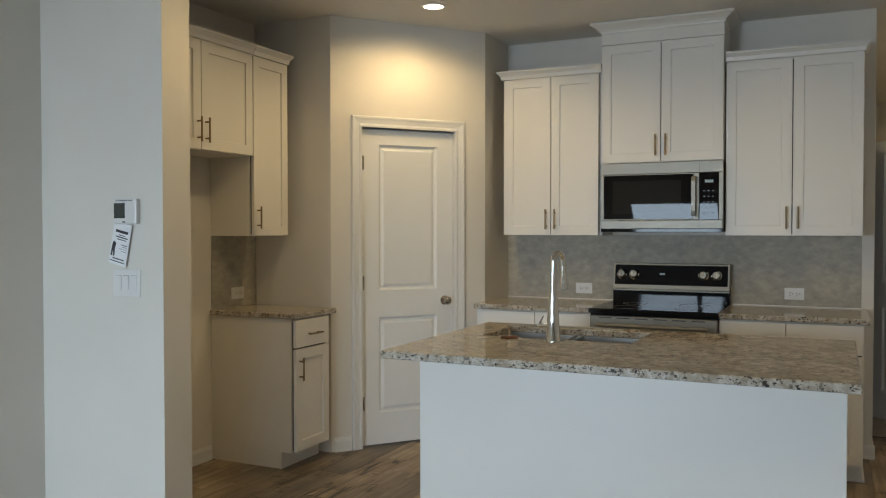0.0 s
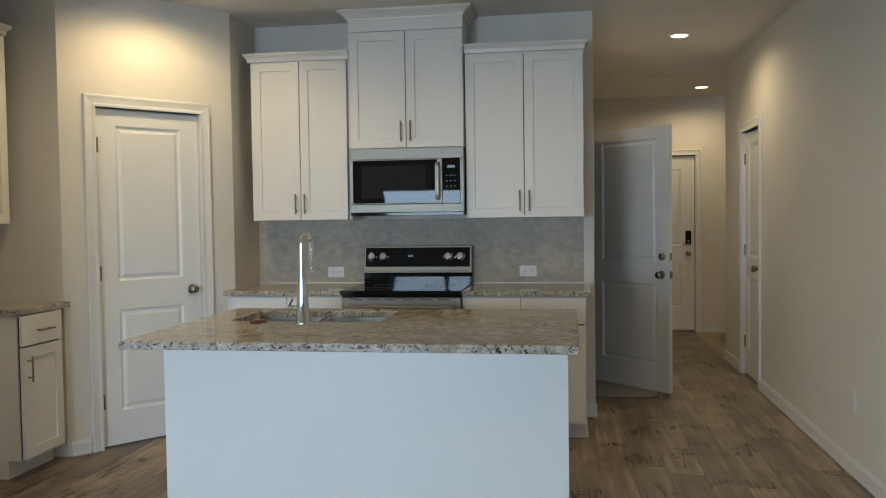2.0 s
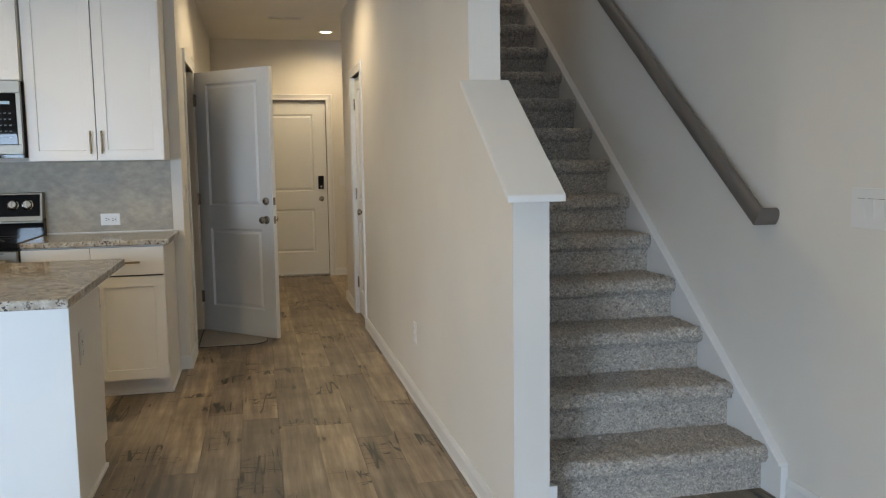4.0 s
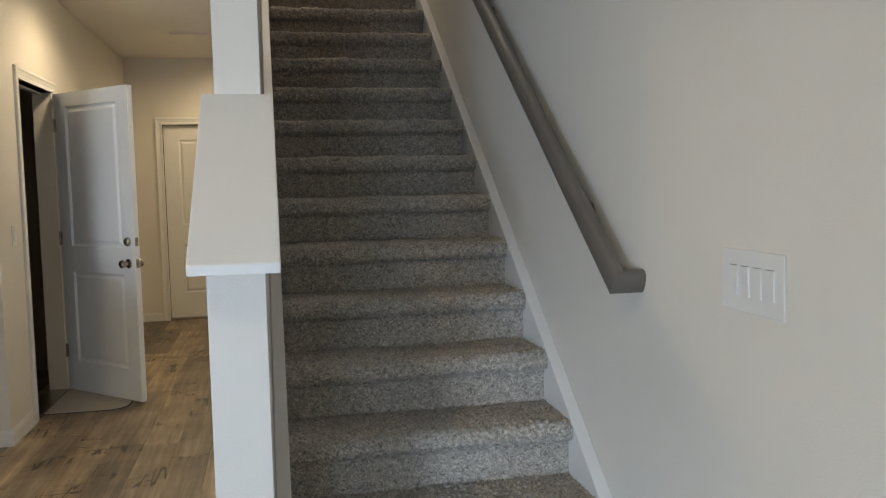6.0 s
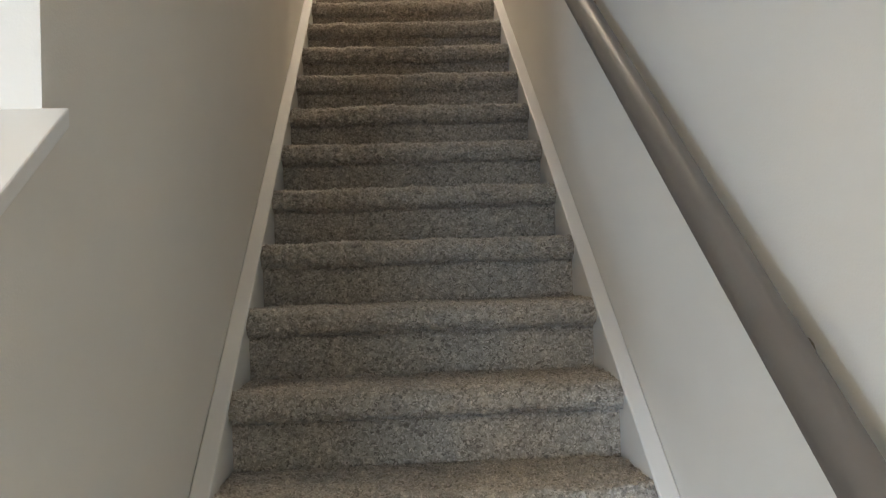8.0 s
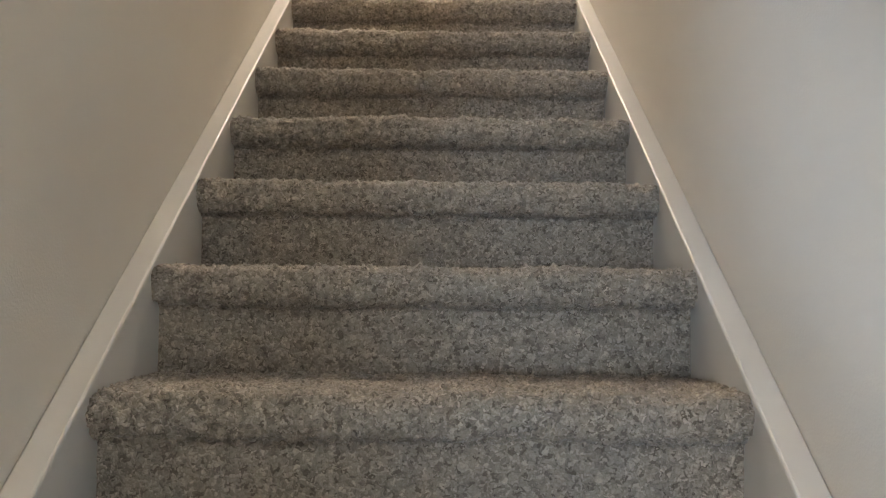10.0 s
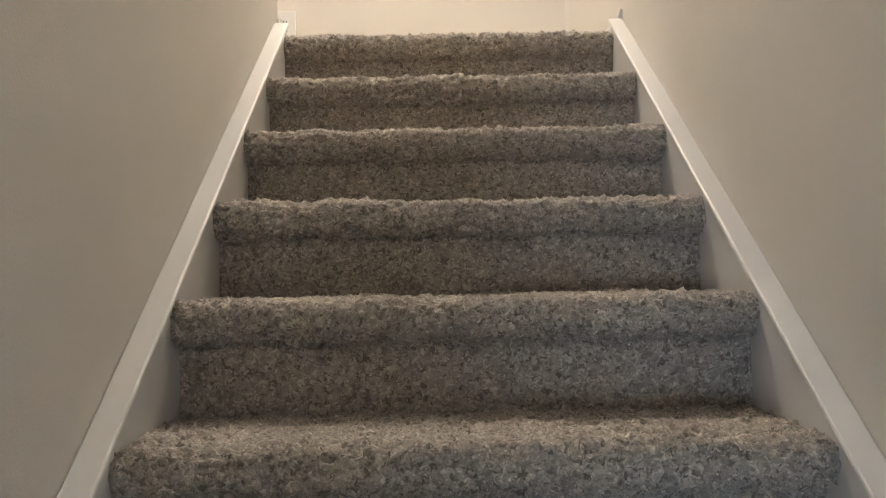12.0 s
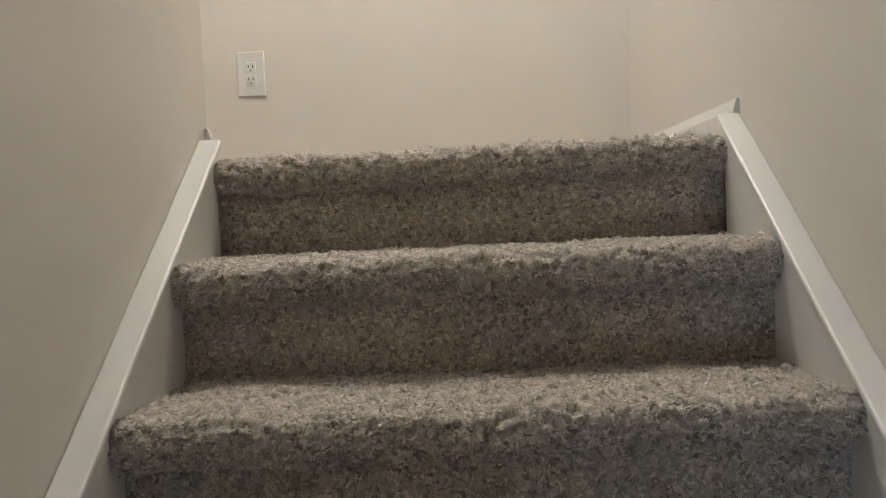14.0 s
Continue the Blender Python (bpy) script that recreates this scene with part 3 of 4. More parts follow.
# the pantry wall's two short runs
for a, b in ((0.02, PD0 - 0.076), (PD0 + PD_W + 0.085, DIAG_LEN)):
    pa, pb = DIAG @ Vector((a, 0, 0)), DIAG @ Vector((b, 0, 0))
    baseboard(pa.x, pa.y, pb.x, pb.y)
prof = ((0, 0), (0.016, 0), (0.0125, 0.018), (0.0125, BASE_H - 0.022), (0.006, BASE_H), (0, BASE_H))
solid("baseboard", swept([[(XR - o, 6.398, UP - 0.022 + h), (XR - o, Y_FAR, UP - 0.022 + h)] for o, h in prof]), M_TRIM, "white baseboard at the top of the stairs", "baseboard")
solid("baseboard", swept([[(-2.6, Y_FAR - o, UP - 0.022 + h), (XR - 0.016, Y_FAR - o, UP - 0.022 + h)] for o, h in prof]), M_TRIM, "white baseboard on the landing wall", "baseboard")
solid("baseboard", swept([[(X_STAIR_L + o, Y_HEAD - 0.018, UP - 0.022 + h), (X_STAIR_L + o, Y_HEAD + o, UP - 0.022 + h), (-2.6, Y_HEAD + o, UP - 0.022 + h)] for o, h in prof]), M_TRIM, "white baseboard round the wall end on the landing", "baseboard")

# ---- stairs ----
stairs = thing("staircase", "straight stairs covered in speckled brown-grey frieze carpet", "stairs", pose(0, 0, 0), "", "structure")


def carpet_profile(k):
    """The outline of step k from the foot of its riser over the nosing to the next riser."""
    yn, top = Y_STEP + (k - 1) * RUN, k * RISE + Z_STEP + 0.005
    foot = (k - 1) * RISE + Z_STEP + 0.004 if k > 1 else 0.0
    pts = [(yn + 0.046, foot), (yn + 0.045, top - 0.074), (yn + 0.036, top - 0.071), (yn + 0.016, top - 0.064)]
    for a in range(225, 80, -12):
        pts.append((yn + 0.034 + 0.034 * math.cos(radians(a)), top - 0.034 + 0.034 * math.sin(radians(a))))
    if k < STEPS:
        pts.append((yn + RUN + 0.047, top))
    else:
        pts.append((6.488, top))
    return pts


def resample(pts, step):
    p = np.array(pts)
    s = np.concatenate([[0], np.cumsum(np.hypot(*np.diff(p, axis=0).T))])
    t = np.linspace(0, s[-1], int(s[-1] / step) + 1)
    return np.stack([np.interp(t, s, p[:, 0]), np.interp(t, s, p[:, 1])], 1)


def fuzz(shape, rng, cell):
    """Smooth random numbers on a grid, with lumps about cell samples wide."""
    h, w = shape
    g = rng.normal(size=(h // cell + 3, w // cell + 3))
    yy, xx = np.arange(h) / cell, np.arange(w) / cell
    yi, xi = yy.astype(int), xx.astype(int)
    fy, fx = (yy - yi)[:, None], (xx - xi)[None, :]
    a, b = g[yi][:, xi], g[yi][:, xi + 1]
    c, d = g[yi + 1][:, xi], g[yi + 1][:, xi + 1]
    return (a * (1 - fx) + b * fx) * (1 - fy) + (c * (1 - fx) + d * fx) * fy


def carpet_mesh(name, prof, x0, x1, seed, step=0.005):
    rng = np.random.default_rng(seed)
    p = resample(prof, step)
    tang = np.gradient(p, axis=0)
    nrm = np.stack([-tang[:, 1], tang[:, 0]], 1)
    nrm /= np.maximum(np.hypot(nrm[:, 0], nrm[:, 1])[:, None], 1e-9)
    nx = int((x1 - x0) / step) + 1
    xs = np.linspace(x0, x1, nx)
    h, w = len(p), nx
    off = 0.0017 * rng.normal(size=(h, w)) + 0.0024 * fuzz((h, w), rng, 2) + 0.0018 * fuzz((h, w), rng, 16)
    off *= np.where(np.abs(nrm[:, 1]) > 0.15, 1.35, 0.4)[:, None]
    off *= np.minimum(1, np.arange(h) / 4)[:, None]
    co = np.zeros((h, w, 3))
    co[:, :, 0] = xs[None] + 0.0012 * rng.normal(size=(h, w)) * ((xs > x0 + 1e-6) & (xs < x1 - 1e-6))[None]
    co[:, :, 1] = p[:, :1] + nrm[:, :1] * off
    co[:, :, 2] = p[:, 1:] + nrm[:, 1:] * off
    idx = np.arange(h * w).reshape(h, w)
    quads = np.stack([idx[:-1, :-1], idx[:-1, 1:], idx[1:, 1:], idx[1:, :-1]], -1).reshape(-1, 4)
    me = bpy.data.meshes.new(name)
    me.from_pydata(co.reshape(-1, 3), [], quads)
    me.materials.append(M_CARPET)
    me.shade_smooth()
    return me


SKIRT = 0.033
for k in range(1, STEPS + 1):
    ob = new("carpeted_step", carpet_mesh("carpeted_step", carpet_profile(k), X_STAIR_L + SKIRT - 0.003, XR - SKIRT + 0.003, k))
    ob.parent = stairs
outline = [(Y_STEP + 0.06, 0.0)]
for k in range(1, STEPS + 1):
    yn = Y_STEP + (k - 1) * RUN
    outline += [(yn + 0.06, k * RISE - 0.07), (yn + 0.06 + RUN, k * RISE - 0.07)]
outline[-1] = (6.59, STEPS * RISE - 0.07)
outline += [(6.59, STEPS * RISE - 0.3), (6.37, STEPS * RISE - 0.3), (Y_STEP + 0.45, 0.0)]
part("stair_core", prism(outline, "x", X_STAIR_L + 0.004, XR - 0.004), M_DARKWALL, stairs, "plain timber carcass under the carpet")
SLOPE = RISE / RUN


def nose(y):
    return RISE + Z_STEP + (y - Y_STEP) * SLOPE


CAP_W, CAP_H = 0.045, 0.014
for xa, xb in ((X_STAIR_L, X_STAIR_L + SKIRT), (XR - SKIRT, XR)):
    left = xa < 0.5
    y0 = 2.345 if left else 2.455
    y1 = 2.50 if left else y0
    low = [(y0, 0), (y0, 0.20)] if left else [(y0, 0)]
    out = low + [(y1, nose(y1) + 0.028 - CAP_H), (6.398, nose(6.398) + 0.028 - CAP_H), (6.398, nose(6.398) - 0.30), (3.1, 0)]
    board = part("skirt_board", prism(out, "x", xa, xb, 0.002), M_TRIM, stairs, "white painted stair skirt board")
    top = [(y1, nose(y1) + 0.0285 - CAP_H), (y1, nose(y1) + 0.028), (6.398, nose(6.398) + 0.028), (6.398, nose(6.398) + 0.0285 - CAP_H)]
    ca, cb = (xa + 0.001, xa + CAP_W) if left else (xb - CAP_W, xb - 0.001)
    part("skirt_cap", prism(top, "x", ca, cb, 0.004), M_TRIM, board, "rounded white top edge of the skirt board")
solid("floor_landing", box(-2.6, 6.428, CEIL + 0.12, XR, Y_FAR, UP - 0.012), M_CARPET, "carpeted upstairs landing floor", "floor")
land = new("carpet_landing", carpet_mesh("carpet_landing", [(6.468, UP - 0.001), (Y_FAR, UP - 0.001)], -0.6, XR - 0.016, 99, 0.009))
tagged(land, "brown-grey frieze carpet on the landing", "carpet", "", "structure")

# the sloping cap on the knee wall
cap = [(2.272, 1.196), (2.272, 1.220), (2.900, 1.6505), (2.900, 1.624)]
solid("trim_knee_wall_cap", prism(cap, "x", -0.036, X_STAIR_L + 0.035, 0.003), M_TRIM, "white painted sloping cap on the knee wall", "wall cap")

# handrail
rail = thing("handrail", "dark taupe painted wooden handrail on wall brackets", "handrail", pose(0, 0, 0))
RZ = 0.862


RAIL_SECTION = [(-0.024, -0.031), (0.024, -0.031), (0.027, -0.026), (0.027, -0.004), (0.022, 0.014), (0.012, 0.026), (0.0, 0.029), (-0.012, 0.026), (-0.022, 0.014), (-0.027, -0.004), (-0.027, -0.026)]
RAIL_X, RAIL_Y0, RAIL_Y1 = 1.080, 2.584, 6.28
along = Vector((0, 1, SLOPE)).normalized()
across = Vector((0, -along.z, along.y))
foot_, head_ = (Vector((RAIL_X, y, nose(y) + RZ + 0.03)) for y in (RAIL_Y0, RAIL_Y1))


def rail_point(at, u, v, s, x=None):
    p = at + across * v + along * s
    return Vector((RAIL_X + u if x is None else x, p.y, p.z))


# the rail is mitred at its foot and returns to the wall
part("rail", swept([[rail_point(head_, u, v, 0), rail_point(foot_, u, v, u)] for u, v in RAIL_SECTION]), M_RAIL, rail, "", True)
part("wall_return", swept([[rail_point(foot_, u, v, u - 0.0004), rail_point(foot_, u, v, u - 0.0004, XR)] for u, v in RAIL_SECTION]), M_RAIL, rail, "mitred return from the foot of the rail to the wall", True)
for yb_ in (2.95, 4.1, 5.3, 6.15):
    zb = nose(yb_) + RZ
    bm = tube([(1.078, yb_, zb + 0.004), (1.082, yb_, zb - 0.03), (1.10, yb_, zb - 0.055), (XR - 0.004, yb_, zb - 0.062)], 0.006, 8)
    tube([(XR - 0.006, yb_, zb - 0.062), (XR, yb_, zb - 0.062)], 0.026, 12, bm)
    part("bracket", bm, M_NICKEL, rail, "dark metal handrail bracket", True)

# ---- doors ----
door("door_1", "white two-panel pantry door, closed in its casing", DIAG @ pose(PD0, 0, 0), PD_W, 2.045, True)
door("door_2", "white two-panel closet door, closed in the hall wall", pose(0, CL0 + CL_W, 0, 0, 0, -90), CL_W, 2.045, True)
leaf_ang = math.degrees(math.atan2(6.017 - 6.53, -0.738 + 1.262))
leaf_w = 0.765
lm = pose(XH, GAR0, 0, 0, 0, 90).inverted() @ pose(-1.283, 6.551, 0.014, 0, 0, leaf_ang)
door("door_3", "white two-panel garage door standing open into the hall", pose(XH, GAR0, 0, 0, 0, 90), leaf_w + 0.02, 2.045, True, 0.90, True, 0.038, lm)

fd = thing("door_4", "white panelled front door with keypad lock, closed", "door", pose(FD0, Y_FRONT, 0), "", "structure")
part("door_casing", casing(FD_W + 0.01, 2.057), M_TRIM, fd)
jam = box(-0.005, 0.002, 0, 0.0, 0.118, 2.057)
box(FD_W + 0.010, 0.002, 0, FD_W + 0.015, 0.118, 2.057, bm=jam)
box(-0.005, 0.002, 2.057, FD_W + 0.015, 0.118, 2.062, bm=jam)
part("door_jamb", jam, M_TRIM, fd)
slab = part("door_slab", panel_board(FD_W, 2.025, 0.044, [(0.15, FD_W - 0.15, 0.26, 0.77), (0.15, FD_W - 0.15, 0.98, 1.87)], MOULD), M_DOOR, fd)
slab.matrix_basis = pose(0.005, 0.03, 0.028)
part("weatherstrip", box(0.001, 0.024, 0.0, 0.006, 0.029, 2.053, bm=box(FD_W + 0.004, 0.024, 0, FD_W + 0.009, 0.029, 2.053, bm=box(0.001, 0.024, 2.049, FD_W + 0.009, 0.029, 2.056))), M_RUBBER, fd, "dark weatherstrip round the leaf")
part("door_sill", box(0, -0.01, 0, FD_W + 0.01, 0.11, 0.024, 0.003), M_NICKEL, fd, "dark metal sill")
kp = part("keypad_lock", box(FD_W - 0.105, -0.026, 1.00, FD_W - 0.04, 0.0, 1.155, 0.006), M_ENAMEL, slab, "black electronic keypad deadbolt")
part("keypad_face", box(FD_W - 0.098, -0.029, 1.07, FD_W - 0.047, -0.025, 1.146, 0.002), M_BLACKGLASS, kp)
part("thumb_turn", tube([(FD_W - 0.0725, -0.026, 1.03), (FD_W - 0.0725, -0.04, 1.03)], [0.014, 0.012], 12), M_NICKEL, kp)
round_knob(slab, FD_W - 0.07, 0.0, 0.885, -1)

# patio door and window at the back of the living room
pd = thing("patio_door", "white framed sliding glass patio door", "door", pose(0, 0, 0), "", "structure")
x0, x1 = PD[0], PD[1]
fr = box(x0, Y_BACK - 0.10, 0, x0 + 0.05, Y_BACK - 0.02, 2.06)
box(x1 - 0.05, Y_BACK - 0.10, 0, x1, Y_BACK - 0.02, 2.06, bm=fr)
box(x0 + 0.05, Y_BACK - 0.10, 2.01, x1 - 0.05, Y_BACK - 0.02, 2.06, bm=fr)
box(x0 + 0.05, Y_BACK - 0.10, 0, x1 - 0.05, Y_BACK - 0.02, 0.04, bm=fr)
part("frame", fr, M_TRIM, pd)
mid = (x0 + x1) / 2
for i, (a, b) in enumerate(((x0 + 0.05, mid + 0.03), (mid - 0.03, x1 - 0.05))):
    yy = Y_BACK - 0.085 + i * 0.035
    s = box(a, yy, 0.04, a + 0.06, yy + 0.03, 2.01)
    box(b - 0.06, yy, 0.04, b, yy + 0.03, 2.01, bm=s)
    box(a + 0.06, yy, 1.95, b - 0.06, yy + 0.03, 2.01, bm=s)
    box(a + 0.06, yy, 0.04, b - 0.06, yy + 0.03, 0.12, bm=s)
    sash = part("sash", s, M_TRIM, pd)
    g = part("pane", box(a + 0.06, yy + 0.012, 0.12, b - 0.06, yy + 0.018, 1.95), M_GLASS, sash)
    g.visible_shadow = False
for num, (x0, x1, z0, z1) in enumerate(WINDOWS, 1):
    wi = thing("window_" + str(num), "white framed living room window", "window", pose(0, 0, 0), "", "structure")
    fr = box(x0, Y_BACK - 0.10, z0, x0 + 0.05, Y_BACK - 0.03, z1)
    box(x1 - 0.05, Y_BACK - 0.10, z0, x1, Y_BACK - 0.03, z1, bm=fr)
    box(x0 + 0.05, Y_BACK - 0.10, z1 - 0.05, x1 - 0.05, Y_BACK - 0.03, z1, bm=fr)
    box(x0 + 0.05, Y_BACK - 0.10, z0, x1 - 0.05, Y_BACK - 0.03, z0 + 0.05, bm=fr)
    box(x0 + 0.05, Y_BACK - 0.09, (z0 + z1) / 2 - 0.025, x1 - 0.05, Y_BACK - 0.04, (z0 + z1) / 2 + 0.025, bm=fr)
    part("window_frame", fr, M_TRIM, wi)
    part("window_sill", box(x0 - 0.04, Y_BACK - 0.03, z0 - 0.03, x1 + 0.04, Y_BACK + 0.03, z0, 0.003), M_TRIM, wi)
    for a, b in ((z0 + 0.05, (z0 + z1) / 2 - 0.025), ((z0 + z1) / 2 + 0.025, z1 - 0.05)):
        g = part("pane", box(x0 + 0.05, Y_BACK - 0.068, a, x1 - 0.05, Y_BACK - 0.062, b), M_GLASS, wi)
        g.visible_shadow = False


# ---- kitchen cabinets ----
def bar_pull(parent, x, y, z, length=0.135, vertical=True):
    """A slim bar pull on two posts, on the plane y, standing out towards -y."""
    hv = length / 2
    if vertical:
        bm = tube([(x, y - 0.030, z - hv), (x, y - 0.030, z + hv)], 0.0055, 10)
        for s in (-1, 1):
            tube([(x, y, z + s * hv * 0.66), (x, y - 0.030, z + s * hv * 0.66)], 0.0048, 8, bm)
    else:
        bm = tube([(x - hv, y - 0.030, z), (x + hv, y - 0.030, z)], 0.0055, 10)
        for s in (-1, 1):
            tube([(x + s * hv * 0.66, y, z), (x + s * hv * 0.66, y - 0.030, z)], 0.0048, 8, bm)
    return part("handle", bm, M_BRONZE, parent, "bronze bar pull", True)


def shaker(parent, name, x0, x1, z0, z1, y=-0.02, stile=0.058):
    bm = panel_board(x1 - x0, z1 - z0, 0.0195, [(stile, x1 - x0 - stile, stile, z1 - z0 - stile)], SHAKER) if z1 - z0 > 0.2 else box(0, 0, 0, x1 - x0, 0.0195, z1 - z0, 0.0015)
    ob = part(name, bm, M_CAB, parent)
    ob.matrix_basis = pose(x0, y, z0)
    return ob


def crown(w, d, z0, z1, out, left=True, right=True):
    """Cornice along the front and the open sides of a cabinet w wide."""
    h = z1 - z0
    prof = [(0.0, 0), (0.006, 0.0), (0.008, 0.18 * h), (0.35 * out, 0.42 * h), (0.8 * out, 0.70 * h), (out, 0.80 * h), (out, h), (0.0, h)]
    lines = []
    for o, z in prof:
        a, b = (-o if left else 0.0), (w + o if right else w)
        line = []
        if left:
            line.append((a, d, z0 + z))
        line += [(a, -0.02 - o, z0 + z), (b, -0.02 - o, z0 + z)]
        if right:
            line.append((b, d, z0 + z))
        lines.append(line)
    return swept(lines)


def wall_cabinet(label, m, w, d, z0, z1, doors, crown_to=None, out=0.035, left=True, right=True, frieze=None, handle_z=None):
    """doors: list of (x0, x1, handle side)."""
    c = thing("wall_cabinet", label, "cabinet", m, "white kitchen wall cabinets")
    part("body", box(0, 0.014, z0, w, d, z1, 0.001), M_CAB, c)
    # a black sheet behind the doors paints the shade in their gaps
    part("door_gap_shade", box(doors[0][0] + 0.012, -0.0004, z0 + 0.012, doors[-1][1] - 0.012, 0.0138, (frieze or z1) - 0.012), M_DARK, c, "black sheet standing for the shade between the doors")
    for a, b, side in doors:
        top = frieze or z1
        dr = shaker(c, "cabinet_door", a + 0.003, b - 0.003, z0 + 0.003, top - 0.004)
        hx = (b - a - 0.003) - 0.030 if side == "r" else 0.030
        bar_pull(dr, hx, 0.0, 0.105 if handle_z is None else handle_z)
    if frieze:
        part("frieze", box(0, -0.019, frieze, w, -0.0005, z1, 0.001), M_CAB, c, "plain white frieze board above the doors")
    if crown_to:
        part("crown_moulding", crown(w, d, z1, crown_to, out, left, right), M_CAB, c)
    return c


UY = 5.005
wd = Y_RANGE - UY - 0.002
wall_cabinet("two-door white shaker wall cabinet beside the pantry", pose(-3.605, UY, 0), 0.700, wd, 1.366, 2.435, [(0.018, 0.352, "r"), (0.352, 0.682, "l")], 2.492, 0.03, True, False)
wall_cabinet("raised white shaker cabinet with deep crown over the microwave", pose(-2.898, UY - 0.03, 0), 0.762, wd + 0.03, 1.832, 2.675, [(0.0, 0.381, "r"), (0.381, 0.762, "l")], CEIL - 0.002, 0.062, True, True, 2.600)
wall_cabinet("two-door white shaker wall cabinet at the hall end", pose(-2.128, UY, 0), 0.762, wd, 1.366, 2.435, [(0.0, 0.381, "r"), (0.381, 0.762, "l")], 2.492, 0.03, False, True)
LX = -4.642
wall_cabinet("short white shaker cabinet above the refrigerator space", pose(LX, 2.645, 0, 0, 0, 90), 0.913, LX - XL - 0.002, 1.838, 2.435, [(0.0, 0.475, "r"), (0.475, 0.913, "l")], 2.492, 0.03, True, False)
wall_cabinet("narrow tall white shaker wall cabinet beside the alcove wall", pose(LX, 3.562, 0, 0, 0, 90), 0.338, LX - XL - 0.002, 1.366, 2.435, [(0.0, 0.338, "l")], 2.492, 0.03, False, True)


def base_cabinet(label, m, w, d, bays, drawers=True, toe=0.075):
    """bays: list of (x0, x1, handle side or '' for none)."""
    c = thing("base_cabinet", label, "cabinet", m, "white kitchen base cabinets")
    part("body", box(0, 0.014, 0.10, w, d, 0.883, 0.001), M_CAB, c)
    part("toe_kick", box(0.0, toe, 0, w, d, 0.0995), M_CAB, c, "recessed white toe kick")
    # black sheet again, painting the shade between doors and drawers
    part("door_gap_shade", box(bays[0][0] + 0.012, -0.0004, 0.112, bays[-1][1] - 0.012, 0.0138, 0.868), M_DARK, c, "black sheet standing for the shade between the doors")
    for a, b, side in bays:
        if drawers:
            dr = shaker(c, "drawer_front", a + 0.0018, b - 0.0018, 0.715, 0.876)
            bar_pull(dr, (b - a) / 2, 0.0, 0.074, 0.135, False)
        dz = 0.705 if drawers else 0.876
        dr = shaker(c, "cabinet_door", a + 0.003, b - 0.003, 0.108, dz)
        bar_pull(dr, 0.034 if side == "l" else b - a - 0.037, 0.0, dz - 0.108 - 0.115)
    return c


BY = 4.665
base_cabinet("white shaker base cabinet between pantry and range", pose(-3.66, BY, 0), 0.776, Y_RANGE - BY - 0.002, [(0.05, 0.413, "r"), (0.413, 0.776, "l")])
base_cabinet("white shaker base cabinet between range and hall", pose(-2.118, BY, 0), 0.755, Y_RANGE - BY - 0.002, [(0.0, 0.36, "r"), (0.36, 0.755, "l")])
base_cabinet("narrow white base cabinet beside the refrigerator space", pose(-4.345, 3.562, 0, 0, 0, 90), 0.385, -4.345 - XL - 0.002, [(0.0, 0.345, "l")], True, 0.085)
solid("trim_shoe", box(-1.363, 4.75, 0, -1.352, 5.278, 0.012, bm=box(-2.118, 4.728, 0, -1.352, 4.739, 0.012)), M_TRIM, "white shoe moulding round the cabinet foot", "trim")


def counter(label, x0, y0, x1, y1, hole=None):
    bm = bmesh.new()
    z0, z1 = 0.884, 0.916
    if hole is None:
        box(x0, y0, z0, x1, y1, z1, 0.004, bm=bm)
    else:
        hx0, hy0, hx1, hy1 = hole
        o = [(x0, y0), (x1, y0), (x1, y1), (x0, y1)]
        i = [(hx0, hy0), (hx1, hy0), (hx1, hy1), (hx0, hy1)]
        vo = [[bm.verts.new((*p, z)) for p in o] for z in (z0, z1)]
        vi = [[bm.verts.new((*p, z)) for p in i] for z in (z0, z1)]
        for k in range(4):
            q = (k + 1) % 4
            for z in (0, 1):
                bm.faces.new((vo[z][k], vo[z][q], vi[z][q], vi[z][k]))
            bm.faces.new((vo[0][k], vo[0][q], vo[1][q], vo[1][k]))
            bm.faces.new((vi[0][k], vi[0][q], vi[1][q], vi[1][k]))
        bmesh.ops.recalc_face_normals(bm, faces=bm.faces)
        sharp = [e for e in bm.edges if len(e.link_faces) == 2 and e.calc_face_angle() > 0.5]
        bmesh.ops.bevel(bm, geom=sharp, offset=0.004, segments=2, affect="EDGES", profile=0.5)
    return solid("countertop", bm, M_GRANITE, label, "countertop", "thing")


counter("polished speckled granite counter between pantry and range", -3.671, BY - 0.03, -2.885, Y_RANGE - 0.001)
counter("polished speckled granite counter between range and hall", -2.117, BY - 0.03, -1.332, Y_RANGE - 0.001)
counter("polished speckled granite counter on the narrow cabinet", XL + 0.001, 3.545, -4.322, 3.991)
SINK = (-2.985, 3.135, -2.29, 3.545)
counter("polished granite island top with black and cream speckles", -3.162, 2.506, -1.425, 3.66, SINK)

isl = thing("kitchen_island", "white painted kitchen island with plain back panel", "island", pose(0, 0, 0))
body = box(-3.06, 2.71, 0.10, -1.548, 3.60, 0.68)
for x0, y0, x1, y1 in ((-3.06, 2.71, -1.548, SINK[1] - 0.02), (-3.06, SINK[3] + 0.02, -1.548, 3.60), (-3.06, SINK[1] - 0.02, SINK[0] - 0.02, SINK[3] + 0.02), (SINK[2] + 0.02, SINK[1] - 0.02, -1.548, SINK[3] + 0.02)):
    box(x0, y0, 0.6802, x1, y1, 0.883, bm=body)
part("body", body, M_CAB, isl)
